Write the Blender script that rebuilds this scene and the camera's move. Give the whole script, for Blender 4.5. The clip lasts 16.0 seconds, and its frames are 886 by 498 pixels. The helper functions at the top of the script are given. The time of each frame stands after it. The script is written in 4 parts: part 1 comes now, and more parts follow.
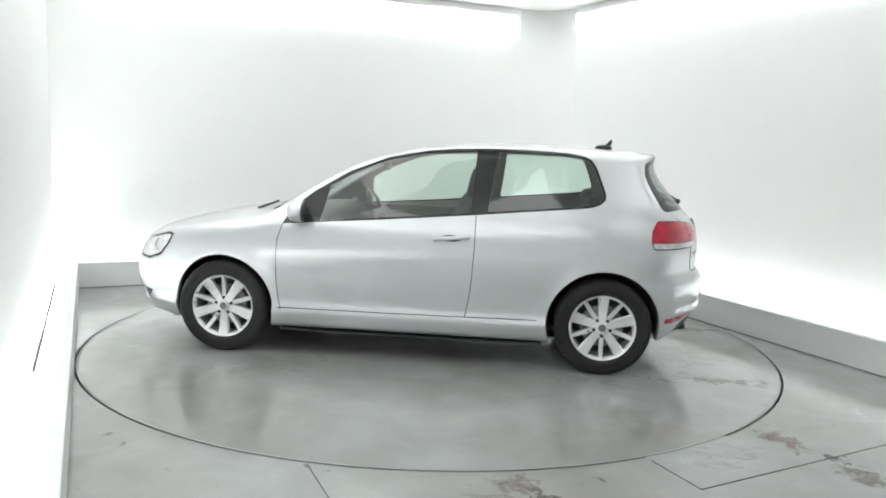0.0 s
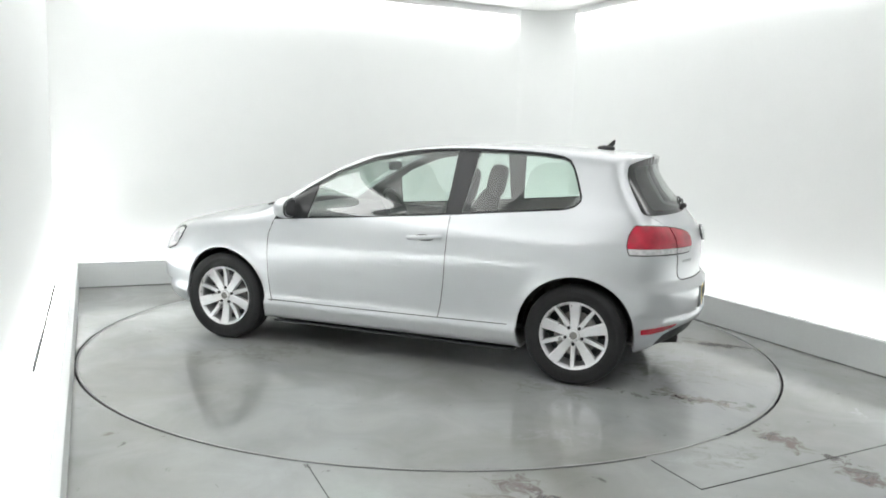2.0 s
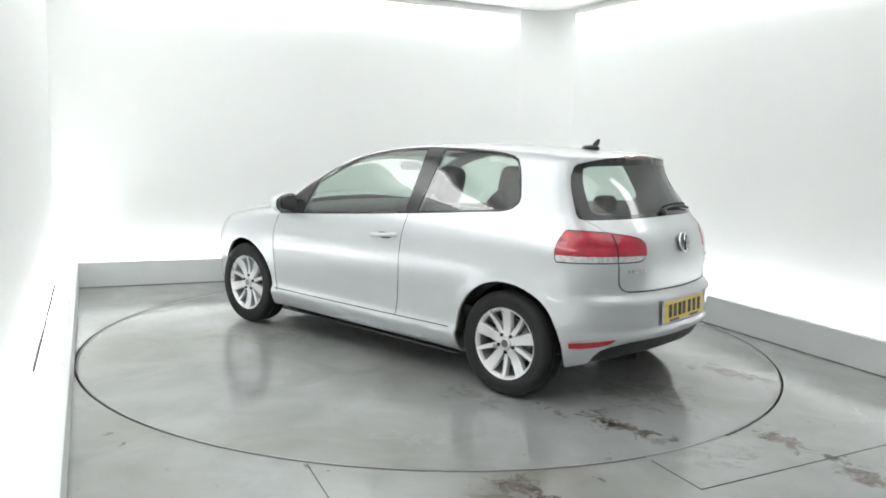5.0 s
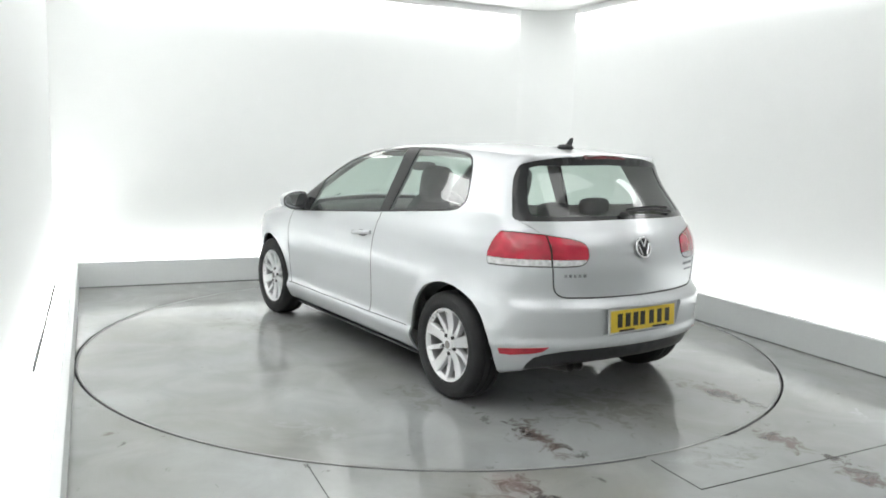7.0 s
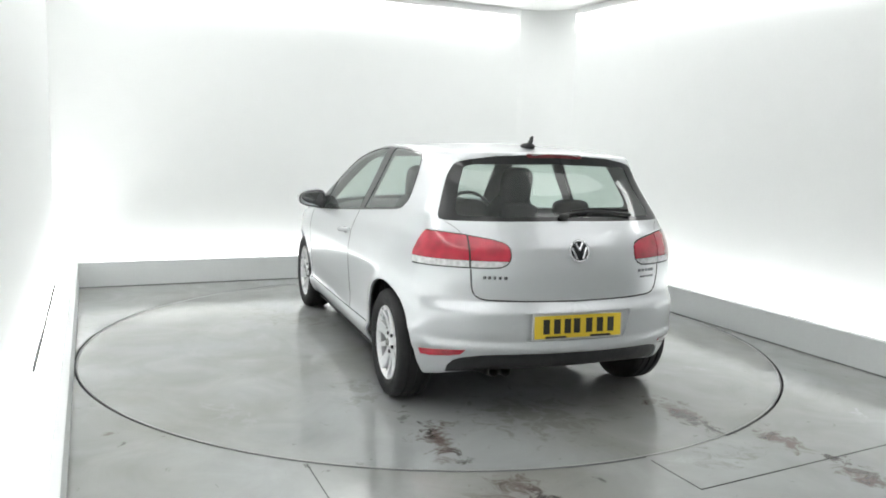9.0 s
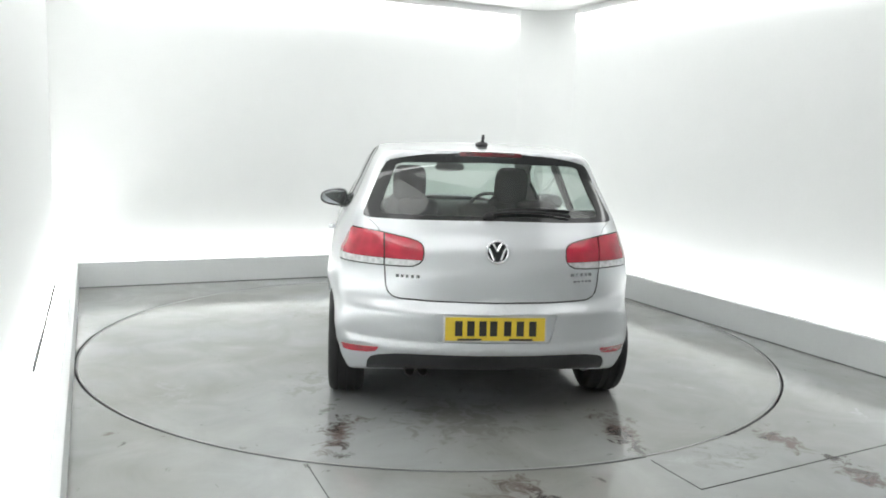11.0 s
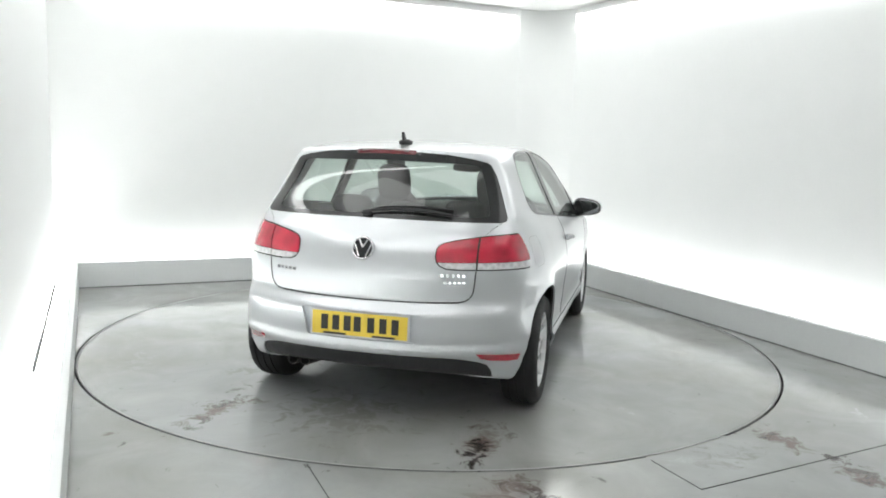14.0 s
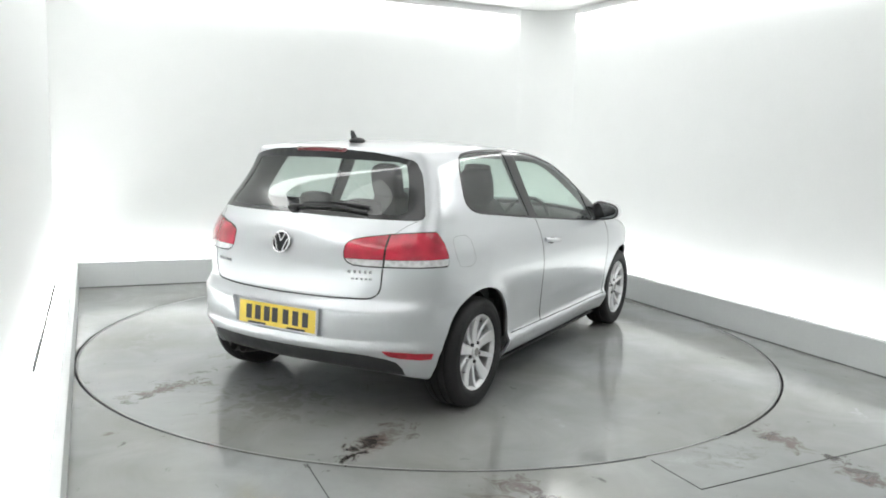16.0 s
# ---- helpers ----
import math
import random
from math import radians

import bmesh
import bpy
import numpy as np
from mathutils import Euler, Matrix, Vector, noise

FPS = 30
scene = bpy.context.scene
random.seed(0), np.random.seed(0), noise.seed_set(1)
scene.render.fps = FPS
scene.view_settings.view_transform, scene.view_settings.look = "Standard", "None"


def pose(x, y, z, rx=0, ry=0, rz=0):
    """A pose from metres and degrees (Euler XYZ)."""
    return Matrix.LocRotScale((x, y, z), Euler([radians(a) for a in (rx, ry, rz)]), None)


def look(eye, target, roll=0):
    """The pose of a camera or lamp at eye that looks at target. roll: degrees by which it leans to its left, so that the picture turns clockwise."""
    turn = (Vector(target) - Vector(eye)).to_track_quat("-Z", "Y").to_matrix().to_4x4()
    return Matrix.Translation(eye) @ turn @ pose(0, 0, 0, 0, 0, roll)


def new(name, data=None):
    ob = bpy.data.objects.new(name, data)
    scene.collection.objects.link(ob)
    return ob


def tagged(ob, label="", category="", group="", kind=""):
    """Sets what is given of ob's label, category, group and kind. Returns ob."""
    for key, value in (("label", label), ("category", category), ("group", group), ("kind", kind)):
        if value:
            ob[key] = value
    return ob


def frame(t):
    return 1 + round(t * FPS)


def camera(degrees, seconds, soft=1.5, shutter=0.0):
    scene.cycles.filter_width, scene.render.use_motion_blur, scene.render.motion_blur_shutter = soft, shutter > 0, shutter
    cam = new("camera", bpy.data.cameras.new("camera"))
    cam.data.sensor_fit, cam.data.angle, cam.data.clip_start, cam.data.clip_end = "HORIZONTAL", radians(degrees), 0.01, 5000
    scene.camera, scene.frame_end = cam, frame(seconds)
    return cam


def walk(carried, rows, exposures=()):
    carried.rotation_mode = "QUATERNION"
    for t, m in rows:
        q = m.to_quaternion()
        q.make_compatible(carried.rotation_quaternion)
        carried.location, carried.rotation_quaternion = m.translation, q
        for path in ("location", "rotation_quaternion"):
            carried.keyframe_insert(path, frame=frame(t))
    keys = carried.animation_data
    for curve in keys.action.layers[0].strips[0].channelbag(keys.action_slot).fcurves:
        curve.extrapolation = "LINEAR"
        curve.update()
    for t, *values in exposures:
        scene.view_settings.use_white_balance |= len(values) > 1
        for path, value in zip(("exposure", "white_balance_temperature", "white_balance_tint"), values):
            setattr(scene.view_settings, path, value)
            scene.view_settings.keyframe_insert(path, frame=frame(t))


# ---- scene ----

# ---------------------------------------------------------------- camera
EYE = Vector((0.0, -5.978, 1.510))
YAW, PITCH, ROLL = radians(0.6458), radians(-7.8526), 1.873
AIM = EYE + Vector((math.sin(YAW) * math.cos(PITCH), math.cos(YAW) * math.cos(PITCH), math.sin(PITCH))) * 6.0
cam = camera(57.69, 16.0, soft=1.8)
walk(cam, [(0.0, look(EYE, AIM, ROLL)), (16.0, look(EYE, AIM, ROLL))], exposures=[(0.0, 0.0), (16.0, 0.0)])

# turn of the table, degrees, and where the car stands on it
TURN = [(0.0, 172.49), (0.5, 169.35), (1.0, 166.03), (1.5, 162.62), (2.0, 159.13), (2.5, 155.65), (3.0, 152.19), (3.5, 148.75),
        (4.0, 145.22), (4.8, 139.62), (5.6, 134.0), (6.5, 127.67), (7.0, 124.06), (7.5, 120.55), (8.0, 116.92), (8.5, 113.39),
        (9.0, 109.74), (9.8, 104.10), (10.6, 98.45), (11.5, 92.10), (12.0, 88.56), (12.5, 85.16), (13.0, 81.60), (13.5, 78.19),
        (14.0, 74.63), (14.5, 71.06), (15.0, 67.46), (15.5, 63.98), (16.0, 60.33)]
CAR_OFF = (0.074, -0.142)
TABLE_R = 2.467
ROOM = pose(0, 0, 0, 0, 0, 24.8)          # the booth stands askew to the camera

# ---------------------------------------------------------------- world and light
world = bpy.data.worlds.new("world")
scene.world = world
world.use_nodes = True
world.node_tree.nodes["Background"].inputs[0].default_value = (0.9, 0.95, 1.0, 1)
world.node_tree.nodes["Background"].inputs[1].default_value = 0.12


# ---------------------------------------------------------------- materials
def material(name, base, rough=0.5, metal=0.0, **more):
    m = bpy.data.materials.new(name)
    m.use_nodes = True
    b = m.node_tree.nodes["Principled BSDF"]
    b.inputs["Base Color"].default_value = (*base, 1)
    b.inputs["Roughness"].default_value = rough
    b.inputs["Metallic"].default_value = metal
    for key, value in more.items():
        b.inputs[key.replace("_", " ")].default_value = value
    return m


def node(m, kind, **inputs):
    n = m.node_tree.nodes.new(kind)
    for key, value in inputs.items():
        n.inputs[key.replace("_", " ")].default_value = value
    return n


def link(m, a, b):
    m.node_tree.links.new(a, b)


def grain(m, scale=40.0, spread=0.08, bump=0.05, rough=0.08, dist=0.002, coarse=None):
    """Two scales of uneven colour, gloss and relief on a plain material."""
    b = m.node_tree.nodes["Principled BSDF"]
    base = tuple(b.inputs["Base Color"].default_value)
    co = node(m, "ShaderNodeTexCoord")
    fine = node(m, "ShaderNodeTexNoise", Scale=scale, Detail=6.0)
    wide = node(m, "ShaderNodeTexNoise", Scale=coarse or scale / 14, Detail=4.0)
    link(m, co.outputs["Object"], fine.inputs["Vector"])
    link(m, co.outputs["Object"], wide.inputs["Vector"])
    add = node(m, "ShaderNodeMath")
    add.operation = "ADD"
    link(m, fine.outputs["Fac"], add.inputs[0])
    link(m, wide.outputs["Fac"], add.inputs[1])
    span = node(m, "ShaderNodeMapRange", From_Min=0.6, From_Max=1.4, To_Min=1 - spread, To_Max=1 + spread)
    link(m, add.outputs[0], span.inputs["Value"])
    mix = node(m, "ShaderNodeVectorMath")
    mix.operation = "SCALE"
    mix.inputs[0].default_value = base[:3]
    link(m, span.outputs[0], mix.inputs["Scale"])
    link(m, mix.outputs[0], b.inputs["Base Color"])
    r = b.inputs["Roughness"].default_value
    rr = node(m, "ShaderNodeMapRange", From_Min=0.3, From_Max=0.7, To_Min=max(0.02, r - rough), To_Max=min(1, r + rough))
    link(m, wide.outputs["Fac"], rr.inputs["Value"])
    link(m, rr.outputs[0], b.inputs["Roughness"])
    if bump:
        bp = node(m, "ShaderNodeBump", Strength=bump, Distance=dist)
        link(m, fine.outputs["Fac"], bp.inputs["Height"])
        link(m, bp.outputs[0], b.inputs["Normal"])
    return m


def glow(name, colour, strength):
    m = bpy.data.materials.new(name)
    m.use_nodes = True
    b = m.node_tree.nodes["Principled BSDF"]
    b.inputs["Base Color"].default_value = (0.9, 0.9, 0.9, 1)
    b.inputs["Emission Color"].default_value = (*colour, 1)
    b.inputs["Emission Strength"].default_value = strength
    return m


WALL = grain(material("white_wall_paint", (0.805, 0.818, 0.812), 0.55), 60, 0.015, 0.03)
CEIL = grain(material("white_ceiling_paint", (0.80, 0.81, 0.80), 0.6), 60, 0.02, 0.03)
KERB = grain(material("white_kerb_paint", (0.70, 0.72, 0.72), 0.4), 50, 0.03, 0.05)
TUBE = glow("lamp_tube", (0.99, 1.0, 0.99), 10.0)
TUBE_BRIGHT = glow("bright_lamp_tube", (0.99, 1.0, 0.99), 22.0)
TUBE_DIM = glow("dim_lamp_tube", (0.99, 1.0, 0.99), 5.0)
WALL_TUBE = glow("wall_lamp_tube", (0.99, 1.0, 0.99), 4.8)
PANEL = glow("fill_diffuser", (0.99, 1.0, 0.99), 1.19)
LAMP_BODY = material("lamp_housing", (0.75, 0.75, 0.75), 0.4)
GREY_GAP = material("grey_gap", (0.16, 0.165, 0.165), 0.7)
DARK_GAP = material("dark_gap", (0.015, 0.016, 0.016), 0.7)


def floor_material(name, stains):
    """Grey painted concrete under a worn, partly wet gloss coat. stains: x, y, half sizes, turn in degrees, colour, how dense, how broken up."""
    m = material(name, (0.33, 0.345, 0.34), 0.25)
    b = m.node_tree.nodes["Principled BSDF"]
    b.inputs["IOR"].default_value = 1.85
    co = node(m, "ShaderNodeTexCoord")
    wide = node(m, "ShaderNodeTexNoise", Scale=0.8, Detail=3.0, Roughness=0.5, Distortion=0.4)
    mid = node(m, "ShaderNodeTexNoise", Scale=2.2, Detail=8.0, Roughness=0.62, Distortion=0.8)
    fine = node(m, "ShaderNodeTexNoise", Scale=90.0, Detail=4.0)
    blot = node(m, "ShaderNodeTexNoise", Scale=9.0, Detail=8.0, Roughness=0.68, Distortion=0.9)
    for n in (wide, mid, fine, blot):
        link(m, co.outputs["Object"], n.inputs["Vector"])
    ramp = node(m, "ShaderNodeValToRGB")
    e = ramp.color_ramp.elements
    e[0].position, e[0].color = 0.30, (0.298, 0.297, 0.280, 1)
    e[1].position, e[1].color = 0.72, (0.398, 0.416, 0.425, 1)
    link(m, wide.outputs["Fac"], ramp.inputs["Fac"])
    spot = node(m, "ShaderNodeMapRange", From_Min=0.3, From_Max=0.75, To_Min=0.88, To_Max=1.10)
    link(m, mid.outputs["Fac"], spot.inputs["Value"])
    mul = node(m, "ShaderNodeVectorMath")
    mul.operation = "SCALE"
    link(m, ramp.outputs["Color"], mul.inputs[0])
    link(m, spot.outputs[0], mul.inputs["Scale"])
    last = mul.outputs[0]
    for x, y, hx, hy, turn, colour, dense, broken in stains:
        mp = node(m, "ShaderNodeMapping")
        mp.vector_type = "TEXTURE"
        mp.inputs["Location"].default_value = (x, y, 0)
        mp.inputs["Rotation"].default_value = (0, 0, radians(turn))
        mp.inputs["Scale"].default_value = (hx, hy, 1)
        link(m, co.outputs["Object"], mp.inputs["Vector"])
        ln = node(m, "ShaderNodeVectorMath")
        ln.operation = "LENGTH"
        link(m, mp.outputs[0], ln.inputs[0])
        dist = node(m, "ShaderNodeMapRange", From_Min=0.0, From_Max=1.3, To_Min=0.26 - 0.13 * broken, To_Max=-0.34)
        link(m, ln.outputs["Value"], dist.inputs["Value"])
        rag = node(m, "ShaderNodeMapRange", From_Min=0.25, From_Max=0.75, To_Min=0.5 - 0.45 * broken, To_Max=0.5 + 0.45 * broken)
        rag.clamp = False
        link(m, blot.outputs["Fac"], rag.inputs["Value"])
        add = node(m, "ShaderNodeMath")
        link(m, dist.outputs[0], add.inputs[0])
        link(m, rag.outputs[0], add.inputs[1])
        cut = node(m, "ShaderNodeMapRange", From_Min=0.50, From_Max=0.64, To_Min=0.0, To_Max=dense)
        link(m, add.outputs[0], cut.inputs["Value"])
        mix = node(m, "ShaderNodeMix")
        mix.data_type = "RGBA"
        link(m, cut.outputs[0], mix.inputs[0])
        link(m, last, mix.inputs[6])
        mix.inputs[7].default_value = (*colour, 1)
        last = mix.outputs[2]
    link(m, last, b.inputs["Base Color"])
    gloss = node(m, "ShaderNodeMapRange", From_Min=0.36, From_Max=0.64, To_Min=0.05, To_Max=0.22)
    link(m, mid.outputs["Fac"], gloss.inputs["Value"])
    link(m, gloss.outputs[0], b.inputs["Roughness"])
    bp = node(m, "ShaderNodeBump", Strength=0.04, Distance=0.002)
    link(m, fine.outputs["Fac"], bp.inputs["Height"])
    link(m, bp.outputs[0], b.inputs["Normal"])
    return m


MUD, RUST, PALE, DUST = (0.050, 0.042, 0.036), (0.130, 0.088, 0.074), (0.44, 0.45, 0.46), (0.195, 0.180, 0.158)
FLOOR = floor_material("painted_concrete", [
    (0.86, -2.56, 0.20, 0.46, 4, RUST, 0.8, 0.45), (0.83, -2.42, 0.14, 0.14, 0, MUD, 0.45, 1.3), (0.90, -2.80, 0.10, 0.14, 0, MUD, 0.75, 1.2),
    (0.87, -3.05, 0.21, 0.40, 0, RUST, 0.8, 0.5), (0.90, -3.0, 0.12, 0.26, 0, MUD, 0.7, 1.0),
    (-0.72, -2.56, 0.21, 0.34, 15, RUST, 0.8, 0.6), (-0.70, -2.62, 0.13, 0.26, 15, MUD, 0.85, 1.0), (-0.80, -2.55, 0.34, 0.22, 0, DUST, 0.5, 0.8),
    (-2.33, -1.27, 0.09, 0.075, 20, RUST, 0.6, 0.45), (1.862, -2.087, 0.035, 0.018, 0, MUD, 0.9, 0.5), (1.235, -2.396, 0.035, 0.02, 0, MUD, 0.5, 0.6),
    (1.65, -2.40, 0.22, 0.07, 40, PALE, 0.7, 1.0), (0.17, -2.58, 0.26, 0.10, 10, PALE, 0.45, 1.0), (0.45, -2.62, 0.5, 0.18, 0, DUST, 0.35, 0.9)])
DISC = floor_material("painted_turntable", [
    (-1.95, -0.82, 0.60, 0.23, 2, RUST, 0.8, 0.5), (-2.05, -0.81, 0.48, 0.13, 0, MUD, 0.95, 0.85), (-2.25, -0.82, 0.20, 0.14, 0, MUD, 0.8, 1.2),
    (-1.98, 0.66, 0.58, 0.19, -8, RUST, 0.85, 0.55), (-1.85, 0.67, 0.46, 0.10, -8, MUD, 0.75, 1.05), (-2.20, 0.63, 0.24, 0.07, 0, MUD, 0.6, 1.1), (-1.62, 0.73, 0.22, 0.05, -20, MUD, 0.45, 1.2),
    (-1.75, 0.0, 0.75, 0.75, 0, DUST, 0.45, 0.7), (-1.30, -1.21, 0.05, 0.025, 0, MUD, 0.6, 0.8), (-1.15, 0.85, 0.5, 0.25, 0, DUST, 0.35, 1.0),
    (1.5, -1.1, 0.35, 0.22, -40, PALE, 0.35, 1.0), (-1.3, 1.6, 0.4, 0.2, 20, PALE, 0.25, 1.0), (-1.25, -1.55, 0.22, 0.05, 40, PALE, 0.45, 1.2),
    (0.9, 0.9, 0.8, 0.5, 30, DUST, 0.25, 0.9)])


# ---------------------------------------------------------------- mesh helpers
def part(name, bm, mat, parent=None, label="", smooth=False, m=None):
    me = bpy.data.meshes.new(name)
    bmesh.ops.recalc_face_normals(bm, faces=bm.faces[:]) if not smooth == "keep" else None
    bm.to_mesh(me)
    bm.free()
    me.materials.append(mat)
    if smooth:
        for p in me.polygons:
            p.use_smooth = True
        me.set_sharp_from_angle(angle=radians(48))
    ob = new(name, me)
    if parent is not None:
        ob.parent = parent
    if m is not None:
        ob.matrix_basis = m
    if label:
        ob["label"] = label
    return ob


def box(bm, x0, y0, z0, x1, y1, z1, bevel=0.0):
    r = bmesh.ops.create_cube(bm, size=1.0, matrix=Matrix.LocRotScale(((x0 + x1) / 2, (y0 + y1) / 2, (z0 + z1) / 2), None, (x1 - x0, y1 - y0, z1 - z0)))
    if bevel:
        es = list({e for v in r["verts"] for e in v.link_edges})
        bmesh.ops.bevel(bm, geom=es, offset=bevel, segments=2, affect="EDGES", profile=0.6)
    return bm


def boxed(*a, bevel=0.0):
    return box(bmesh.new(), *a, bevel=bevel)


def setting(name, bm, mat, label, category, m=ROOM):
    return tagged(part(name, bm, mat, m=m), label, category, kind="structure")


# ---------------------------------------------------------------- the booth
KL, KR, KB = -2.395, 2.49, 2.735          # inner faces of the kerbs
WL, WR, WB = -2.60, 2.86, 2.95            # faces of the walls
WF = -6.6                                 # unseen end of the booth, added behind the camera
SIDE_A = ROOM @ pose(KL, KB, 0, 0, 0, -1.65)   # this side runs slightly outwards: its kerb's face is x = 0
KERB_H, CEIL_Z = 0.24, 3.02

bm = bmesh.new()                          # floor with a round hole for the table
ring = 128
hole = [bm.verts.new((math.cos(a) * (TABLE_R + 0.014), math.sin(a) * (TABLE_R + 0.014), 0)) for a in [2 * math.pi * i / ring for i in range(ring)]]
def rim_out(i):
    a = 2 * math.pi * i / ring
    c, s_ = math.cos(a), math.sin(a)
    k = min((WR + 0.1) / abs(c) if abs(c) > 1e-6 else 99, (WB + 0.1) / abs(s_) if abs(s_) > 1e-6 else 99)
    return bm.verts.new((c * k, s_ * k, 0))
outer = [rim_out(i) for i in range(ring)]
for i in range(ring):
    j = (i + 1) % ring
    bm.faces.new((hole[i], hole[j], outer[j], outer[i]))
box(bm, WL - 0.5, WF - 0.1, -0.05, WR + 0.1, -WB - 0.1, 0.0)
floor = setting("floor", bm, FLOOR, "grey painted concrete floor, glossy and stained", "floor")
floor_pit = setting("turntable_pit", boxed(-2.6, -2.6, -0.16, 2.6, 2.6, -0.08), DARK_GAP, "dark pit under the turntable", "pit")


def wall(name, *b, m=ROOM):
    return setting(name, boxed(*b), WALL, "plain matt white booth wall", "wall", m)


wall("wall_back", WL - 0.15, WB, -0.05, WR + 0.15, WB + 0.12, CEIL_Z)
bm = bmesh.new()                          # rounded corner between back and side wall
arc = [(WR - 0.5 + 0.501 * math.cos(a), WB - 0.5 + 0.501 * math.sin(a)) for a in [math.pi / 2 * i / 24 for i in range(25)]] + [(WR + 0.02, WB + 0.02)]
lo_, hi_ = [bm.verts.new((x, y, 0.0)) for x, y in arc], [bm.verts.new((x, y, CEIL_Z)) for x, y in arc]
for i in range(len(arc)):
    j = (i + 1) % len(arc)
    bm.faces.new((lo_[i], lo_[j], hi_[j], hi_[i]))
bm.faces.new(lo_)
bm.faces.new(hi_)
corner = setting("wall_corner", bm, WALL, "rounded white corner of the booth walls", "wall")
for p_ in corner.data.polygons:
    p_.use_smooth = len(p_.vertices) == 4 and abs(p_.normal.z) < 0.5
wall("wall_side_a", -0.355, WF - KB + 0.02, -0.05, -0.205, WB - KB - 0.012, CEIL_Z, m=SIDE_A)
wall("wall_side_b", WR, WF, -0.05, WR + 0.15, WB - 0.002, CEIL_Z)
# unseen wall, added to close the booth and return light to the car
wall("added_wall_front", WL - 0.6, WF - 0.15, -0.05, WR + 0.15, WF - 0.002, CEIL_Z)
setting("ceiling", boxed(WL - 0.6, WF - 0.15, CEIL_Z + 0.002, WR + 0.15, WB + 0.12, CEIL_Z + 0.1), CEIL, "plain white booth ceiling", "ceiling")


def kerb(name, *b, m=ROOM):
    return setting(name, boxed(*b, bevel=0.006), KERB, "low white kerb hiding a strip lamp", "kerb", m)


kerb("kerb_back", KL + 0.001, KB, 0.0, KR - 0.001, KB + 0.05, KERB_H)
kerb("kerb_side_a", -0.05, WF - KB + 0.3, 0.0, 0.0, 0.05, KERB_H, m=SIDE_A)
# unseen kerb, added for the fill lamp behind the camera
kerb("added_kerb_front", KL + 0.01, WF + 0.2, 0.0, KR - 0.001, WF + 0.25, KERB_H)
kerb("kerb_side_b", KR, WF + 0.01, 0.0, KR + 0.05, KB + 0.05, KERB_H)


def strip_lamp(name, x0, y0, x1, y1, z, label, mat=TUBE, lift=0.03, thick=0.05, m=ROOM):
    """A long lamp: a tray and a glowing diffuser on it."""
    e = tagged(new(name), label, "strip lamp", "strip lamps of the booth")
    e.matrix_basis = m @ pose((x0 + x1) / 2, (y0 + y1) / 2, z)
    hx, hy = (x1 - x0) / 2, (y1 - y0) / 2
    part("tray", boxed(-hx, -hy, -thick, hx, hy, 0, bevel=0.004), LAMP_BODY, e)
    part("diffuser", boxed(-hx + 0.008, -hy + 0.008, 0.001, hx - 0.008, hy - 0.008, lift, bevel=0.006), mat, e, "glowing white diffuser")
    return e


LOW = "white strip lamp glowing upwards behind the kerb"
strip_lamp("kerb_lamp", KL + 0.1, KB + 0.07, KR - 0.1, WB - 0.02, 0.10, LOW)
strip_lamp("kerb_lamp", -0.20, -8.9, -0.06, 0.0, 0.10, LOW, TUBE_BRIGHT, m=SIDE_A)
strip_lamp("kerb_lamp", KR + 0.07, -3.0, WR - 0.06, KB, 0.10, LOW, TUBE_DIM)
# unseen fill lamp behind the camera, added to light the car's near side
strip_lamp("kerb_lamp", KL + 0.1, WF + 0.03, 0.2, WF + 0.17, 0.10, LOW, TUBE_DIM)


def wall_lamp(name, x0, y0, z0, x1, y1, z1, m=ROOM):
    e = tagged(new(name), "bright white lamp box along the top of the wall", "strip lamp", "strip lamps of the booth")
    e.matrix_basis = m @ pose((x0 + x1) / 2, (y0 + y1) / 2, z0)
    hx, hy = (x1 - x0) / 2, (y1 - y0) / 2
    part("tray", boxed(-hx, -hy, (z1 - z0) - 0.03, hx, hy, z1 - z0, bevel=0.004), LAMP_BODY, e)
    part("diffuser", boxed(-hx + 0.004, -hy + 0.004, 0, hx - 0.004, hy - 0.004, (z1 - z0) - 0.032, bevel=0.02), WALL_TUBE, e, "glowing white diffuser")


wall_lamp("wall_lamp", -2.3, WB - 0.09, 2.74, 2.29, WB - 0.004, 2.96)
wall_lamp("wall_lamp", WR - 0.09, -2.2, 2.74, WR - 0.004, 2.40, 2.96)
# out of view on this side: added to match the other two
wall_lamp("wall_lamp", -0.201, -7.5, 2.74, -0.115, -0.83, 2.96, SIDE_A)


# unseen fill: glowing panels added overhead to light the car and floor
def ceiling_fill(x, y):
    e = tagged(new("ceiling_fill"), "unseen square white light panel added as overhead fill", "ceiling lamp", "light panels of the ceiling")
    e.matrix_basis = ROOM @ pose(x, y, CEIL_Z)
    part("frame", boxed(-0.85, -0.85, -0.04, 0.85, 0.85, 0.0, bevel=0.006), LAMP_BODY, e)
    part("diffuser", boxed(-0.8, -0.8, -0.055, 0.8, 0.8, -0.041, bevel=0.004), PANEL, e, "glowing white diffuser")
    return e


for x in (-1.25, 1.25):
    for y in (1.2, -0.9, -3.0):
        ceiling_fill(x, y)

# ---------------------------------------------------------------- the turntable
DISC_EDGE = material("worn_edge", (0.27, 0.275, 0.27), 0.35)


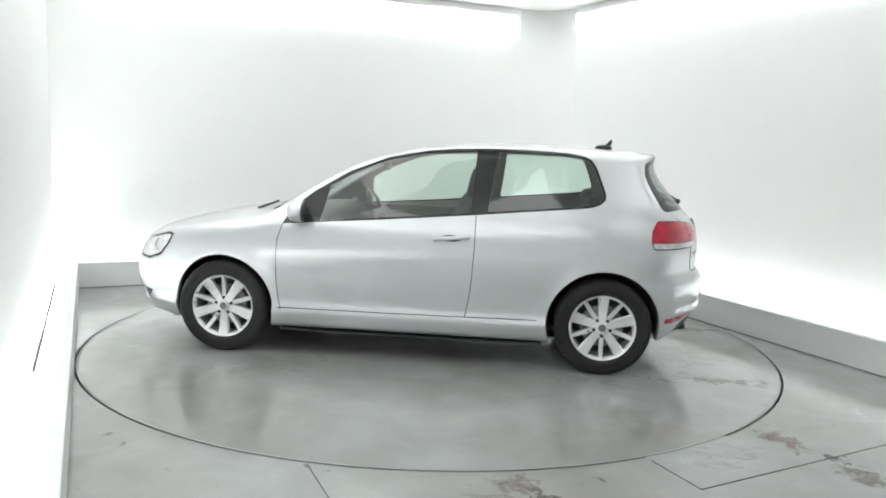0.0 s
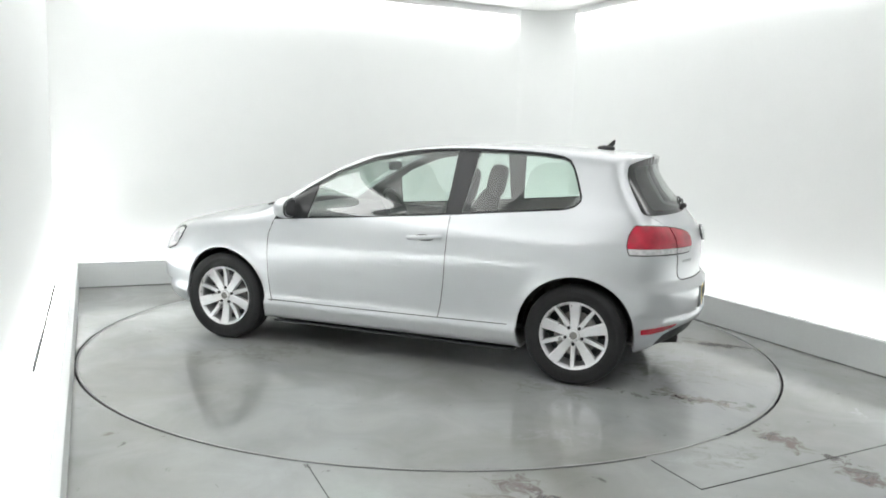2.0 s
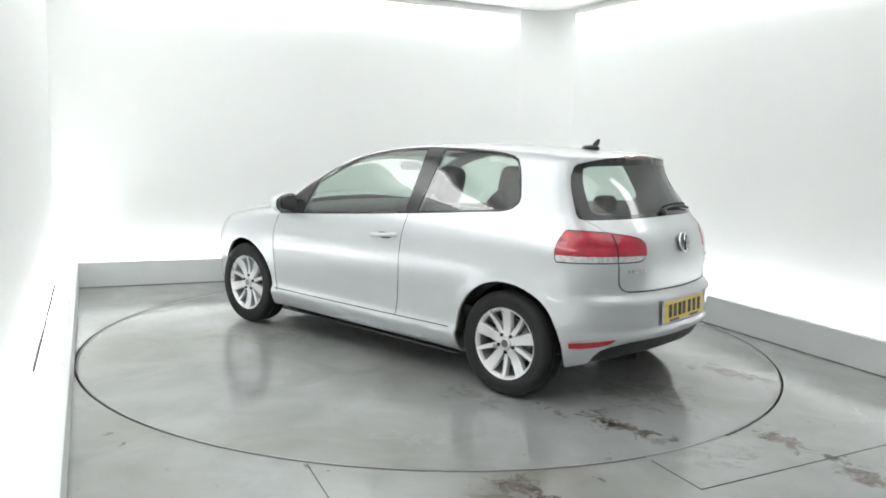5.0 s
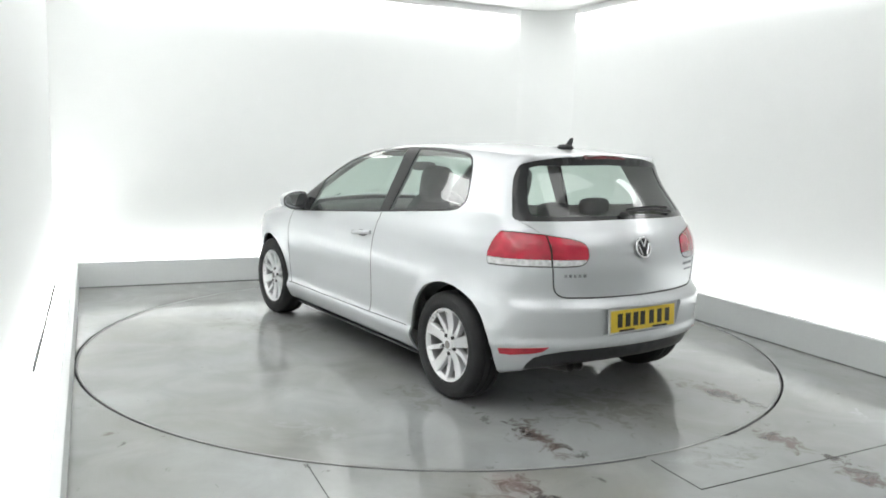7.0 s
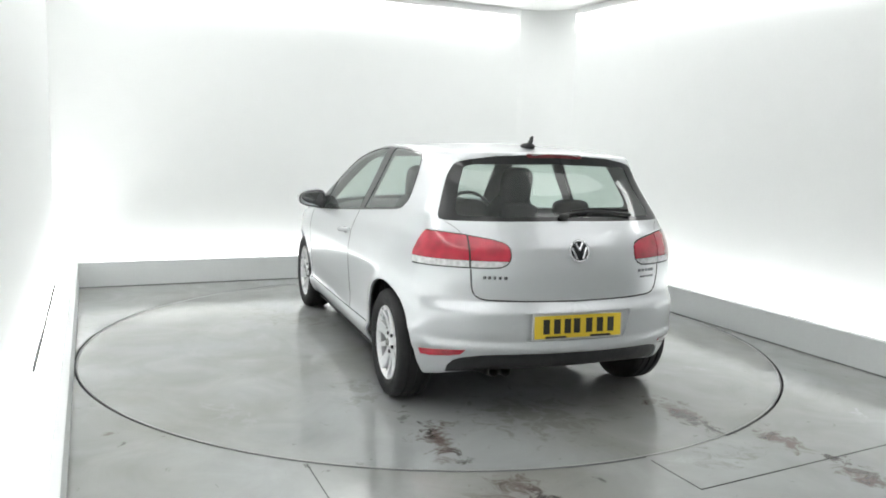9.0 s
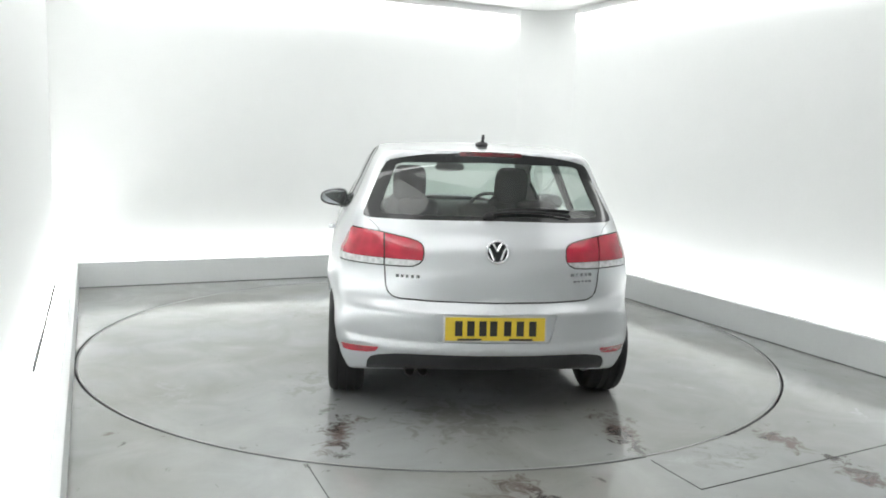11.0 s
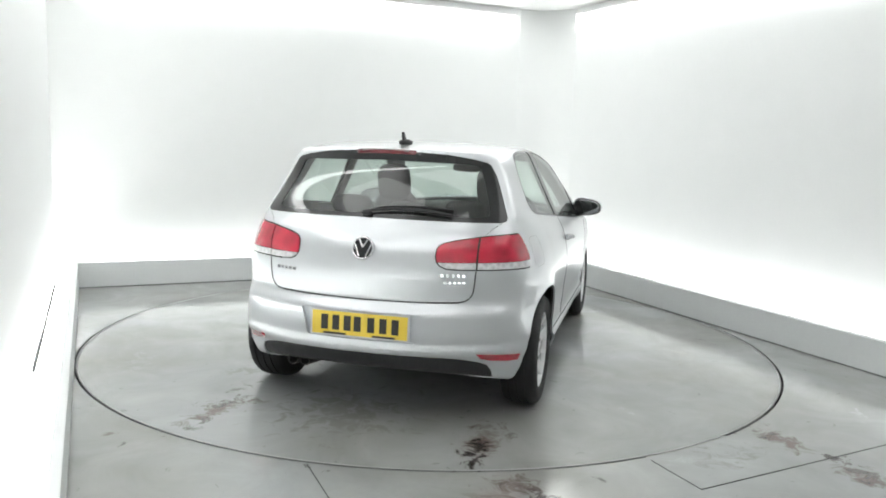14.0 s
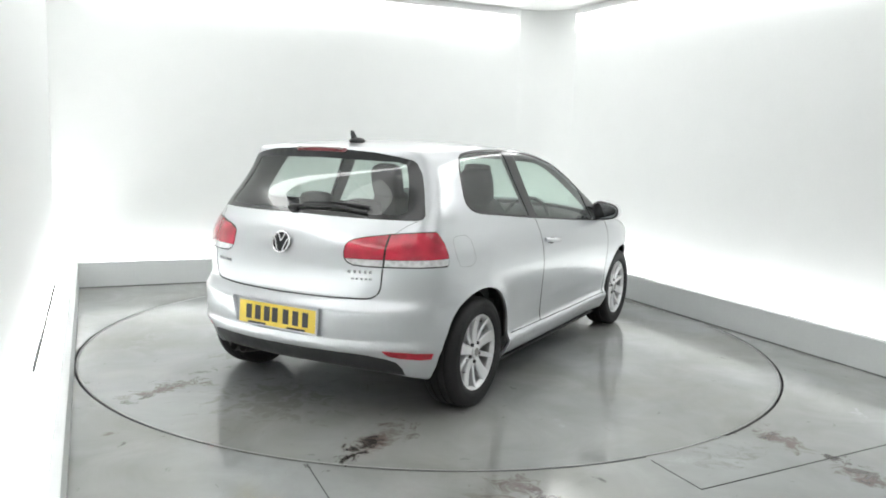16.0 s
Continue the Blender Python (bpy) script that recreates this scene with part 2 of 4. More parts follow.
def lathe_band(radius, width, n=160):
    bm = bmesh.new()
    a = [bm.verts.new((radius * math.cos(2 * math.pi * i / n), radius * math.sin(2 * math.pi * i / n), 0)) for i in range(n)]
    b = [bm.verts.new(((radius - width) * math.cos(2 * math.pi * i / n), (radius - width) * math.sin(2 * math.pi * i / n), 0.0005)) for i in range(n)]
    for i in range(n):
        j = (i + 1) % n
        bm.faces.new((a[i], a[j], b[j], b[i]))
    return bm


turntable = tagged(new("turntable"), "round grey turntable flush with the floor, wet and stained", "turntable")
bm = bmesh.new()
bmesh.ops.create_cone(bm, cap_ends=True, segments=160, radius1=TABLE_R, radius2=TABLE_R, depth=0.05, matrix=pose(0, 0, -0.025))
part("plate", bm, DISC, turntable)
part("rim_band", lathe_band(TABLE_R, 0.012), DISC_EDGE, turntable, "worn steel edge band", m=pose(0, 0, 0.0006))


# joints in the floor and at the foot of the kerbs
def joint(name, x0, y0, x1, y1, width, label):
    d = Vector((x1 - x0, y1 - y0, 0))
    bm = boxed(0, -width / 2, -0.02, d.length, width / 2, 0.0015)
    ob = setting(name, bm, DARK_GAP, label, "joint", ROOM @ pose(x0, y0, 0, 0, 0, math.degrees(math.atan2(d.y, d.x))))
    return ob


JOINT = "thin dark joint in the concrete floor"
joint("floor_joint", 0.027, -2.52, 0.022, -2.865, 0.004, JOINT)
joint("floor_joint", 0.022, -2.865, 2.45, -2.74, 0.007, JOINT)
joint("floor_joint", -1.525, -1.98, -1.56, -3.2, 0.004, JOINT)
bm = bmesh.new()                          # packed dirt fills part of the slot round the table
arc_ = [radians(-64.5 + i) for i in range(15)]
for a0, a1 in zip(arc_, arc_[1:]):
    ends = [(TABLE_R + 0.0008, a0), (TABLE_R + 0.0145, a0), (TABLE_R + 0.0145, a1), (TABLE_R + 0.0008, a1)]
    top_ = [bm.verts.new((q * math.cos(a), q * math.sin(a), -0.0006)) for q, a in ends]
    low_ = [bm.verts.new((q * math.cos(a), q * math.sin(a), -0.03)) for q, a in ends]
    bm.faces.new(top_)
    for i in range(4):
        bm.faces.new((top_[i], low_[i], low_[(i + 1) % 4], top_[(i + 1) % 4]))
setting("slot_filling", bm, FLOOR, "packed grey dirt in the slot round the turntable", "joint", Matrix.Identity(4))
FOOT = "dark joint between kerb and floor"
setting("kerb_joint", boxed(KL + 0.004, KB - 0.003, 0.0, KR, KB + 0.002, 0.010), GREY_GAP, FOOT, "joint")
setting("kerb_joint", boxed(KR - 0.003, -6.0, 0.0, KR + 0.002, KB, 0.008), GREY_GAP, FOOT, "joint")
# a thin dark strip on the strip lamp
c0_, c1_ = Vector((-2.590, 2.24, 0)), Vector((-2.684, -0.50, 0))
d_ = c1_ - c0_
tagged(part("cable", boxed(0, -0.010, 0, d_.length, 0.010, 0.014, bevel=0.003), DARK_GAP, m=ROOM @ pose(c0_.x, c0_.y, 0.131, 0, 0, math.degrees(math.atan2(d_.y, d_.x)))), "thin dark strip lying on the strip lamp", "cable")


# ---------------------------------------------------------------- the car: a body surface from its profiles
def curve(points):
    """A smooth function through the points, with no overshoot."""
    px, py = np.array(points, float).T
    h, d = np.diff(px), np.diff(py) / np.diff(px)
    k = np.zeros(len(px))
    k[0], k[-1] = d[0], d[-1]
    for i in range(1, len(px) - 1):
        if d[i - 1] * d[i] > 0:
            w1, w2 = 2 * h[i] + h[i - 1], h[i] + 2 * h[i - 1]
            k[i] = (w1 + w2) / (w1 / d[i - 1] + w2 / d[i])

    def f(x):
        x = np.clip(x, px[0], px[-1])
        i = np.clip(np.searchsorted(px, x) - 1, 0, len(h) - 1)
        t = (x - px[i]) / h[i]
        return ((1 + 2 * t) * (1 - t) ** 2 * py[i] + t * (1 - t) ** 2 * h[i] * k[i] + t * t * (3 - 2 * t) * py[i + 1] + t * t * (t - 1) * h[i] * k[i + 1])
    return f


TOP = curve([(-2.2, 1.38), (-1.70, 1.437), (-1.5, 1.452), (-1.2, 1.470), (-0.8, 1.483), (-0.35, 1.474), (0.0, 1.440), (0.2, 1.402), (0.35, 1.358), (0.6, 1.247),
             (0.85, 1.115), (1.02, 1.020), (1.12, 0.990), (1.4, 0.938), (1.75, 0.865), (2.0, 0.785), (2.15, 0.68), (2.25, 0.55)])
REAR = curve([(0.15, -1.84), (0.30, -1.945), (0.375, -1.985), (0.40, -2.010), (0.42, -2.016), (0.45, -2.008), (0.5, -2.014), (0.605, -2.020), (0.630, -2.004), (0.648, -1.986), (0.675, -1.970), (0.80, -1.974), (0.92, -1.960), (1.0, -1.915),
              (1.05, -1.87), (1.39, -1.638), (1.41, -1.646), (1.43, -1.656), (1.455, -1.656), (1.5, -1.64)])
FRONT = curve([(0.15, 2.0), (0.25, 2.10), (0.4, 2.165), (0.5, 2.175), (0.6, 2.16), (0.7, 2.115), (0.78, 2.06), (0.9, 1.95), (1.1, 1.7)])
SIDE = curve([(0.15, 0.78), (0.21, 0.83), (0.27, 0.864), (0.305, 0.876), (0.322, 0.873), (0.34, 0.861), (0.37, 0.858), (0.5, 0.870), (0.70, 0.888), (0.735, 0.889), (0.80, 0.883), (0.88, 0.868),
              (0.95, 0.842), (1.02, 0.806), (1.1, 0.768), (1.25, 0.697), (1.40, 0.630), (1.5, 0.585)])
HUB_F, HUB_R, HUB_Z = 1.289, -1.289, 0.315


def smax(a, b, k):
    h = np.clip(0.5 + 0.5 * (a - b) / k, 0, 1)
    return a * h + b * (1 - h) + k * h * (1 - h)


def body_field(x, y, z):
    """Below zero inside the car's body."""
    y = np.abs(y)
    up = np.clip((z - 0.9) / 0.5, 0, 1)
    w = SIDE(z) - 0.17 * np.clip((x - 1.05) / 0.9, 0, 2) ** 2 - (0.21 - 0.08 * np.clip((z - 0.95) / 0.15, 0, 1) - 0.09 * np.clip((0.62 - z) / 0.14, 0, 1)) * np.clip((-1.1 - x) / 0.9, 0, 2) ** 2
    w = w - up * (0.10 * np.clip(x - 0.1, 0, 2) ** 2 + 0.012 * np.clip(-0.6 - x, 0, 2) ** 2)
    for hx in (HUB_F, HUB_R):
        r = np.hypot(x - hx, z - HUB_Z)
        w = w + 0.011 * np.exp(-((r - 0.368) / 0.050) ** 2) * (z > 0.1)
    side = (y - w) * 0.93
    crown = np.interp(x, [-1.7, 0.3, 0.9, 1.3, 2.1], [0.075, 0.065, 0.13, 0.10, 0.10])
    slope = np.interp(x, [-1.7, 0.1, 0.4, 0.9, 1.1, 2.0, 2.2], [0.98, 0.96, 0.90, 0.90, 0.96, 0.9, 0.7])
    top = (z - TOP(x) + crown * y * y) * slope
    rear = REAR(z) + 0.22 * y ** 2 + 0.38 * y ** 4 - x
    rear = rear * np.interp(z, [0.9, 1.1, 1.4], [1, 0.84, 0.84])
    front = (x - FRONT(z) + 0.26 * y ** 2 + 0.50 * y ** 4) * 0.9
    low = 0.185 + np.where(x < 0, 0.10, 0.04) * np.clip((np.abs(x) - 1.5) / 0.4, 0, 1) - z
    f = smax(top, side, 0.065)
    f = smax(f, rear, 0.05)
    f = smax(f, front, 0.10)
    return smax(f, low, 0.03)


def body_grid():
    """Points of the half body (y >= 0): rows from the rear pole over the stations to the front pole, each from the keel up to the roof."""
    x0, x1, zc, nphi = -1.05, 1.25, 0.70, 150
    phi = np.linspace(-math.pi / 2, math.pi / 2, nphi)
    org, way = [], []
    cap = np.linspace(0.0, math.pi / 2, 64)
    for a in cap:                                    # rear cap
        org.append(np.tile((x0, 0, zc), (nphi, 1)))
        way.append(np.stack([-np.cos(a) * np.ones(nphi), np.sin(a) * np.cos(phi), np.sin(a) * np.sin(phi)], 1))
    for x in np.linspace(x0, x1, 150)[1:-1]:
        org.append(np.tile((x, 0, zc), (nphi, 1)))
        way.append(np.stack([np.zeros(nphi), np.cos(phi), np.sin(phi)], 1))
    for a in cap[::-1]:
        org.append(np.tile((x1, 0, zc), (nphi, 1)))
        way.append(np.stack([np.cos(a) * np.ones(nphi), np.sin(a) * np.cos(phi), np.sin(a) * np.sin(phi)], 1))
    o, d = np.array(org), np.array(way)
    lo, hi = np.zeros(o.shape[:2]), np.full(o.shape[:2], 1.6)
    for _ in range(34):
        mid = (lo + hi) / 2
        p = o + d * mid[..., None]
        out = body_field(p[..., 0], p[..., 1], p[..., 2]) > 0
        hi, lo = np.where(out, mid, hi), np.where(out, lo, mid)
    p = o + d * lo[..., None]
    p[:, 0, 1] = p[:, -1, 1] = 0
    return p


def body_half():
    bm, grid = bmesh.new(), body_grid()
    rows = [[bm.verts.new(q) for q in row] for row in grid]
    for a, b in zip(rows, rows[1:]):
        for i in range(len(a) - 1):
            bm.faces.new((a[i], a[i + 1], b[i + 1], b[i]))
    bmesh.ops.remove_doubles(bm, verts=bm.verts[:], dist=1e-5)
    bmesh.ops.recalc_face_normals(bm, faces=bm.faces[:])
    return bm


# ---------------------------------------------------------------- materials of the car
SILVER = material("silver_paint", (0.635, 0.652, 0.672), 0.30, 0.52, Coat_Weight=0.8, Coat_Roughness=0.06)
b_ = SILVER.node_tree.nodes["Principled BSDF"]
flake = node(SILVER, "ShaderNodeTexVoronoi", Scale=900.0)
co_ = node(SILVER, "ShaderNodeTexCoord")
link(SILVER, co_.outputs["Object"], flake.inputs["Vector"])
fl = node(SILVER, "ShaderNodeMapRange", To_Min=0.30, To_Max=0.34)
link(SILVER, flake.outputs["Color"], fl.inputs["Value"])
link(SILVER, fl.outputs[0], b_.inputs["Roughness"])
BLACK_TRIM = grain(material("black_plastic", (0.022, 0.023, 0.024), 0.5), 300, 0.1, 0.1)
BLACK_GLOSS = material("black_gloss_trim", (0.018, 0.019, 0.020), 0.14)
RUBBER = grain(material("tyre_rubber", (0.012, 0.012, 0.013), 0.7), 120, 0.25, 0.15)
ALLOY = grain(material("silver_alloy", (0.80, 0.80, 0.81), 0.34, 0.55), 200, 0.04, 0.0)
# dark copy of the alloy: shade behind the spokes put into the colour
ALLOY_DARK = material("shaded_rim_well", (0.055, 0.055, 0.058), 0.5, 0.6)
RIM_WELL = material("silver_rim_well", (0.48, 0.48, 0.49), 0.45, 0.5)
GLASS_BAND = material("black_glass_band", (0.014, 0.015, 0.016), 0.11, IOR=1.6)
STEEL = grain(material("brake_steel", (0.30, 0.29, 0.28), 0.38, 0.9), 150, 0.1, 0.02)
CHROME = material("chrome", (0.80, 0.80, 0.81), 0.10, 1.0)
MIRROR_GLASS = material("dark_mirror_glass", (0.40, 0.41, 0.42), 0.05, 1.0)
SEAT = grain(material("charcoal_seat_cloth", (0.045, 0.048, 0.050), 0.85), 400, 0.25, 0.3)
CABIN = grain(material("dark_cabin_plastic", (0.035, 0.036, 0.037), 0.6), 300, 0.15, 0.1)
HEADLINER = grain(material("pale_headliner_cloth", (0.26, 0.26, 0.25), 0.9), 400, 0.06, 0.2)
PLATE_Y = material("yellow_plate", (0.80, 0.58, 0.05), 0.35)
DARK_STEEL = material("dark_steel", (0.05, 0.048, 0.046), 0.5, 0.6)
PLATE_INK = material("plate_ink", (0.03, 0.028, 0.022), 0.5)
PLATE_W = material("plate_holder", (0.62, 0.62, 0.62), 0.4)


def lens(name, base, rough, scale):
    """Moulded lamp plastic: a glossy skin over a fluted, uneven inside."""
    m = material(name, base, rough, Coat_Weight=1.0, Coat_Roughness=0.03)
    b = m.node_tree.nodes["Principled BSDF"]
    co = node(m, "ShaderNodeTexCoord")
    wave = node(m, "ShaderNodeTexVoronoi", Scale=scale)
    link(m, co.outputs["Object"], wave.inputs["Vector"])
    rng = node(m, "ShaderNodeMapRange", From_Max=0.8, To_Min=0.75, To_Max=1.25)
    link(m, wave.outputs["Distance"], rng.inputs["Value"])
    mul = node(m, "ShaderNodeVectorMath")
    mul.operation = "SCALE"
    mul.inputs[0].default_value = base
    link(m, rng.outputs[0], mul.inputs["Scale"])
    link(m, mul.outputs[0], b.inputs["Base Color"])
    bp = node(m, "ShaderNodeBump", Strength=0.15, Distance=0.004)
    link(m, wave.outputs["Distance"], bp.inputs["Height"])
    link(m, bp.outputs[0], b.inputs["Normal"])
    return m


RED_LENS = lens("red_lens", (0.46, 0.010, 0.036), 0.25, 16)
DARK_RED = lens("dark_red_lens", (0.11, 0.010, 0.014), 0.2, 30)
REFLECTOR_RED = lens("reflector_red", (0.50, 0.015, 0.035), 0.2, 30)
CLEAR_LENS = lens("clear_lens", (0.66, 0.665, 0.67), 0.15, 40)


def pane_material(name, tint, least):
    m = bpy.data.materials.new(name)
    m.use_nodes = True
    t = m.node_tree
    t.nodes.remove(t.nodes["Principled BSDF"])
    through_ = node(m, "ShaderNodeBsdfTransparent")
    through_.inputs["Color"].default_value = (*tint, 1)
    shine = node(m, "ShaderNodeBsdfGlossy", Roughness=0.02)
    face = node(m, "ShaderNodeLayerWeight", Blend=0.5)
    power = node(m, "ShaderNodeMath")
    power.operation = "POWER"
    power.inputs[1].default_value = 5.0
    link(m, face.outputs["Facing"], power.inputs[0])
    fres = node(m, "ShaderNodeMapRange", To_Min=least, To_Max=1.0)
    link(m, power.outputs[0], fres.inputs["Value"])
    mix = node(m, "ShaderNodeMixShader")
    link(m, fres.outputs[0], mix.inputs[0])
    link(m, through_.outputs[0], mix.inputs[1])
    link(m, shine.outputs[0], mix.inputs[2])
    link(m, mix.outputs[0], t.nodes["Material Output"].inputs[0])
    return m


GLASS = pane_material("tinted_glass", (0.81, 0.91, 0.86), 0.13)
GLASS_REAR = pane_material("tinted_rear_glass", (0.74, 0.80, 0.77), 0.12)

# ---------------------------------------------------------------- cutting the body into its panels
from mathutils.bvhtree import BVHTree


def hull(points):
    """The convex outline, counter-clockwise."""
    pts = sorted(set(points))
    def chain(seq):
        out = []
        for p in seq:
            while len(out) > 1 and (out[-1][0] - out[-2][0]) * (p[1] - out[-2][1]) - (out[-1][1] - out[-2][1]) * (p[0] - out[-2][0]) <= 1e-9:
                out.pop()
            out.append(p)
        return out[:-1]
    return chain(pts) + chain(pts[::-1])


def prism(points, axis, inset=0.0):
    """Planes round a convex outline: axis Y takes (x, z), X takes (y, z), Z takes (x, y). The normals point out."""
    h, planes = hull(points), []
    for (a, b), (c, d) in zip(h, h[1:] + h[:1]):
        n = Vector((d - b, a - c)).normalized()
        p = (a - n.x * inset, b - n.y * inset)
        if axis == "Y":
            planes.append((Vector((p[0], 0, p[1])), Vector((n.x, 0, n.y))))
        elif axis == "X":
            planes.append((Vector((0, p[0], p[1])), Vector((0, n.x, n.y))))
        else:
            planes.append((Vector((p[0], p[1], 0)), Vector((n.x, n.y, 0))))
    return planes


def half_space(co, no):
    return [(Vector(co), Vector(no).normalized())]


def carve(bm, zone, planes, number, where, within=0):
    """Gives the faces inside all planes, where the test holds and that are in the zone `within`, a new zone number."""
    inside = [f for f in bm.faces if f[zone] == within and where(f.calc_center_median(), f.normal)]
    for co, no in planes:
        geom = set(inside)
        for f in inside:
            geom.update(f.edges)
            geom.update(f.verts)
        r = bmesh.ops.bisect_plane(bm, geom=list(geom), dist=1e-5, plane_co=co, plane_no=no)
        inside = [f for f in r["geom"] if isinstance(f, bmesh.types.BMFace) and (f.calc_center_median() - co).dot(no) < 0]
    for f in inside:
        f[zone] = number
    return inside


def circle(cx, cz, rx, rz, n=48):
    return [(cx + rx * math.cos(2 * math.pi * i / n), cz + rz * math.sin(2 * math.pi * i / n)) for i in range(n)]


def take(bm, zone, numbers, mirror="join", thick=0.0, inner=0.0):
    """A copy of the faces of some zones. mirror: join both halves, 'left' or 'right' for one side."""
    out = bmesh.new()
    seen = {}
    for f in bm.faces:
        if f[zone] in numbers:
            vs = []
            for v in f.verts:
                if v.index not in seen:
                    n = v.normal
                    seen[v.index] = out.verts.new(v.co - n * inner)
                vs.append(seen[v.index])
            try:
                out.faces.new(vs)
            except ValueError:
                pass
    if thick:
        out.normal_update()
        edges = [e for e in out.edges if e.is_boundary and not all(abs(v.co.y) < 1e-4 for v in e.verts)
                 and not all(v.co.x < -1.94 and 0.44 < v.co.z < 0.63 and abs(v.co.y) < 0.345 for v in e.verts)]
        norm = {v: v.normal.copy() for v in out.verts}
        r = bmesh.ops.extrude_edge_only(out, edges=edges)
        new_v = [g for g in r["geom"] if isinstance(g, bmesh.types.BMVert)]
        src = {}
        for v in new_v:
            for e in v.link_edges:
                o = e.other_vert(v)
                if o in norm and (o.co - v.co).length < 1e-7:
                    src[v] = norm[o]
        for v, n in src.items():
            v.co -= n * thick
    if mirror == "join":
        for f in out.faces[:]:
            if not all(abs(v.co.y) < 1e-6 for v in f.verts):
                out.faces.new([out.verts.new((v.co.x, -v.co.y, v.co.z)) for v in reversed(f.verts)])
        bmesh.ops.remove_doubles(out, verts=out.verts[:], dist=2e-5)
    elif mirror == "right":
        for v in out.verts:
            v.co.y = -v.co.y
        bmesh.ops.reverse_faces(out, faces=out.faces[:])
    return out


car = tagged(new("car"), "silver three-door hatchback car, clean, parked on the turntable", "car")
shell = body_half()
shell_tree = BVHTree.FromBMesh(shell)
zone = shell.faces.layers.int.new("zone")
SIDEWAYS = lambda c, n: n.y > 0.25
BACK = lambda c, n: c.x < -1.45
(BODY, ARCH, FRAME, DOOR_GLASS, QUARTER, SCREEN, REAR_BLACK, REAR_GLASS, SEAL, RED_OUT, RED_IN, CLEAR_OUT, CLEAR_IN, VALANCE, REFLECT, RECESS, HEAD, FOG, BRAKE, HEAD_LENS, HEAD_DARK) = range(21)

DLO = [(0.865, 0.905), (0.818, 1.005), (0.68, 1.122), (0.456, 1.262), (0.189, 1.367), (-0.079, 1.420), (-0.26, 1.437), (-0.425, 1.445), (-0.60, 1.447), (-0.77, 1.445), (-0.92, 1.440),
       (-1.036, 1.432), (-1.12, 1.420), (-1.172, 1.398), (-1.206, 1.350), (-1.232, 1.290), (-1.274, 1.175), (-1.272, 1.140), (-1.24, 1.108), (-1.20, 1.093), (-1.158, 1.084), (-0.46, 1.015), (0.2, 0.957)]
carve(shell, zone, prism(DLO, "Y"), FRAME, lambda c, n: n.y > 0.05 and c.y > 0.45 and c.z > 0.85 and -1.45 < c.x < 1.0)
carve(shell, zone, prism(DLO, "Y", 0.013) + half_space((0.60, 0, 1), (1, 0, 0.15)) + half_space((-0.405, 0, 1.2), (-1, 0, -0.04)), DOOR_GLASS, SIDEWAYS, FRAME)
carve(shell, zone, prism(DLO, "Y", 0.013) + half_space((-0.53, 0, 1.2), (1, 0, 0.14)), QUARTER, SIDEWAYS, FRAME)
for hx, r in ((HUB_F, 0.358), (HUB_R, 0.370)):
    carve(shell, zone, prism(circle(hx, HUB_Z + 0.004, r, r), "Y"), ARCH, lambda c, n: c.y > 0.45 and c.z < 0.75)
carve(shell, zone, prism([(0.25, -0.1), (0.25, 0.50), (0.40, 0.54), (0.98, 0.68), (1.0, 0.64), (1.03, -0.1)], "Z"), SCREEN, lambda c, n: n.z > 0.4 and c.z > 0.9 and c.x > 0.1)
# rear window with its black rim, brake lamp
REAR_WIN = [(-0.1, 1.431), (0.18, 1.428), (0.35, 1.418), (0.48, 1.398), (0.545, 1.382), (0.566, 1.368), (0.60, 1.31), (0.688, 1.10), (0.686, 1.080), (0.66, 1.073), (-0.1, 1.083)]
carve(shell, zone, prism([(-0.1, 1.416), (-0.1, 1.440), (0.165, 1.434), (0.178, 1.424), (0.165, 1.413)], "X"), BRAKE, lambda c, n: c.x < -1.6 and c.z > 1.3)
carve(shell, zone, prism(REAR_WIN, "X") + half_space((-1.49, 0, 0), (1, 0, 0)), REAR_BLACK, lambda c, n: c.x < -1.40 and c.z > 0.95)
carve(shell, zone, prism([(-0.1, 1.382), (0.47, 1.370), (0.515, 1.356), (0.598, 1.14), (0.60, 1.112), (0.575, 1.099), (-0.1, 1.101)], "X"), REAR_GLASS, lambda c, n: c.x < -1.42, REAR_BLACK)
# tail lamps
TAIL = [(0.372, 0.905), (0.374, 0.945), (0.386, 0.965), (0.41, 0.978), (0.46, 0.991), (0.59, 1.011), (0.70, 1.020), (1.0, 1.022), (1.0, 0.834), (0.50, 0.838), (0.43, 0.842), (0.395, 0.858), (0.378, 0.88)]
NOSE = [(-1.632, 1.035), (-1.60, 1.005), (-1.577, 0.955), (-1.572, 0.90), (-1.582, 0.855), (-1.60, 0.830)]
TIP = prism(NOSE + [(-2.1, 1.3), (-2.1, 0.5)], "Y")
TIP = [(co, no) for co, no in TIP if no.x > 0.3]
carve(shell, zone, prism(TAIL, "X") + TIP, SEAL, lambda c, n: c.x < -1.5 and 0.75 < c.z < 1.1)
inset_tip = [(co - no * 0.006, no) for co, no in TIP]
LAMP = prism(TAIL, "X", 0.007) + inset_tip
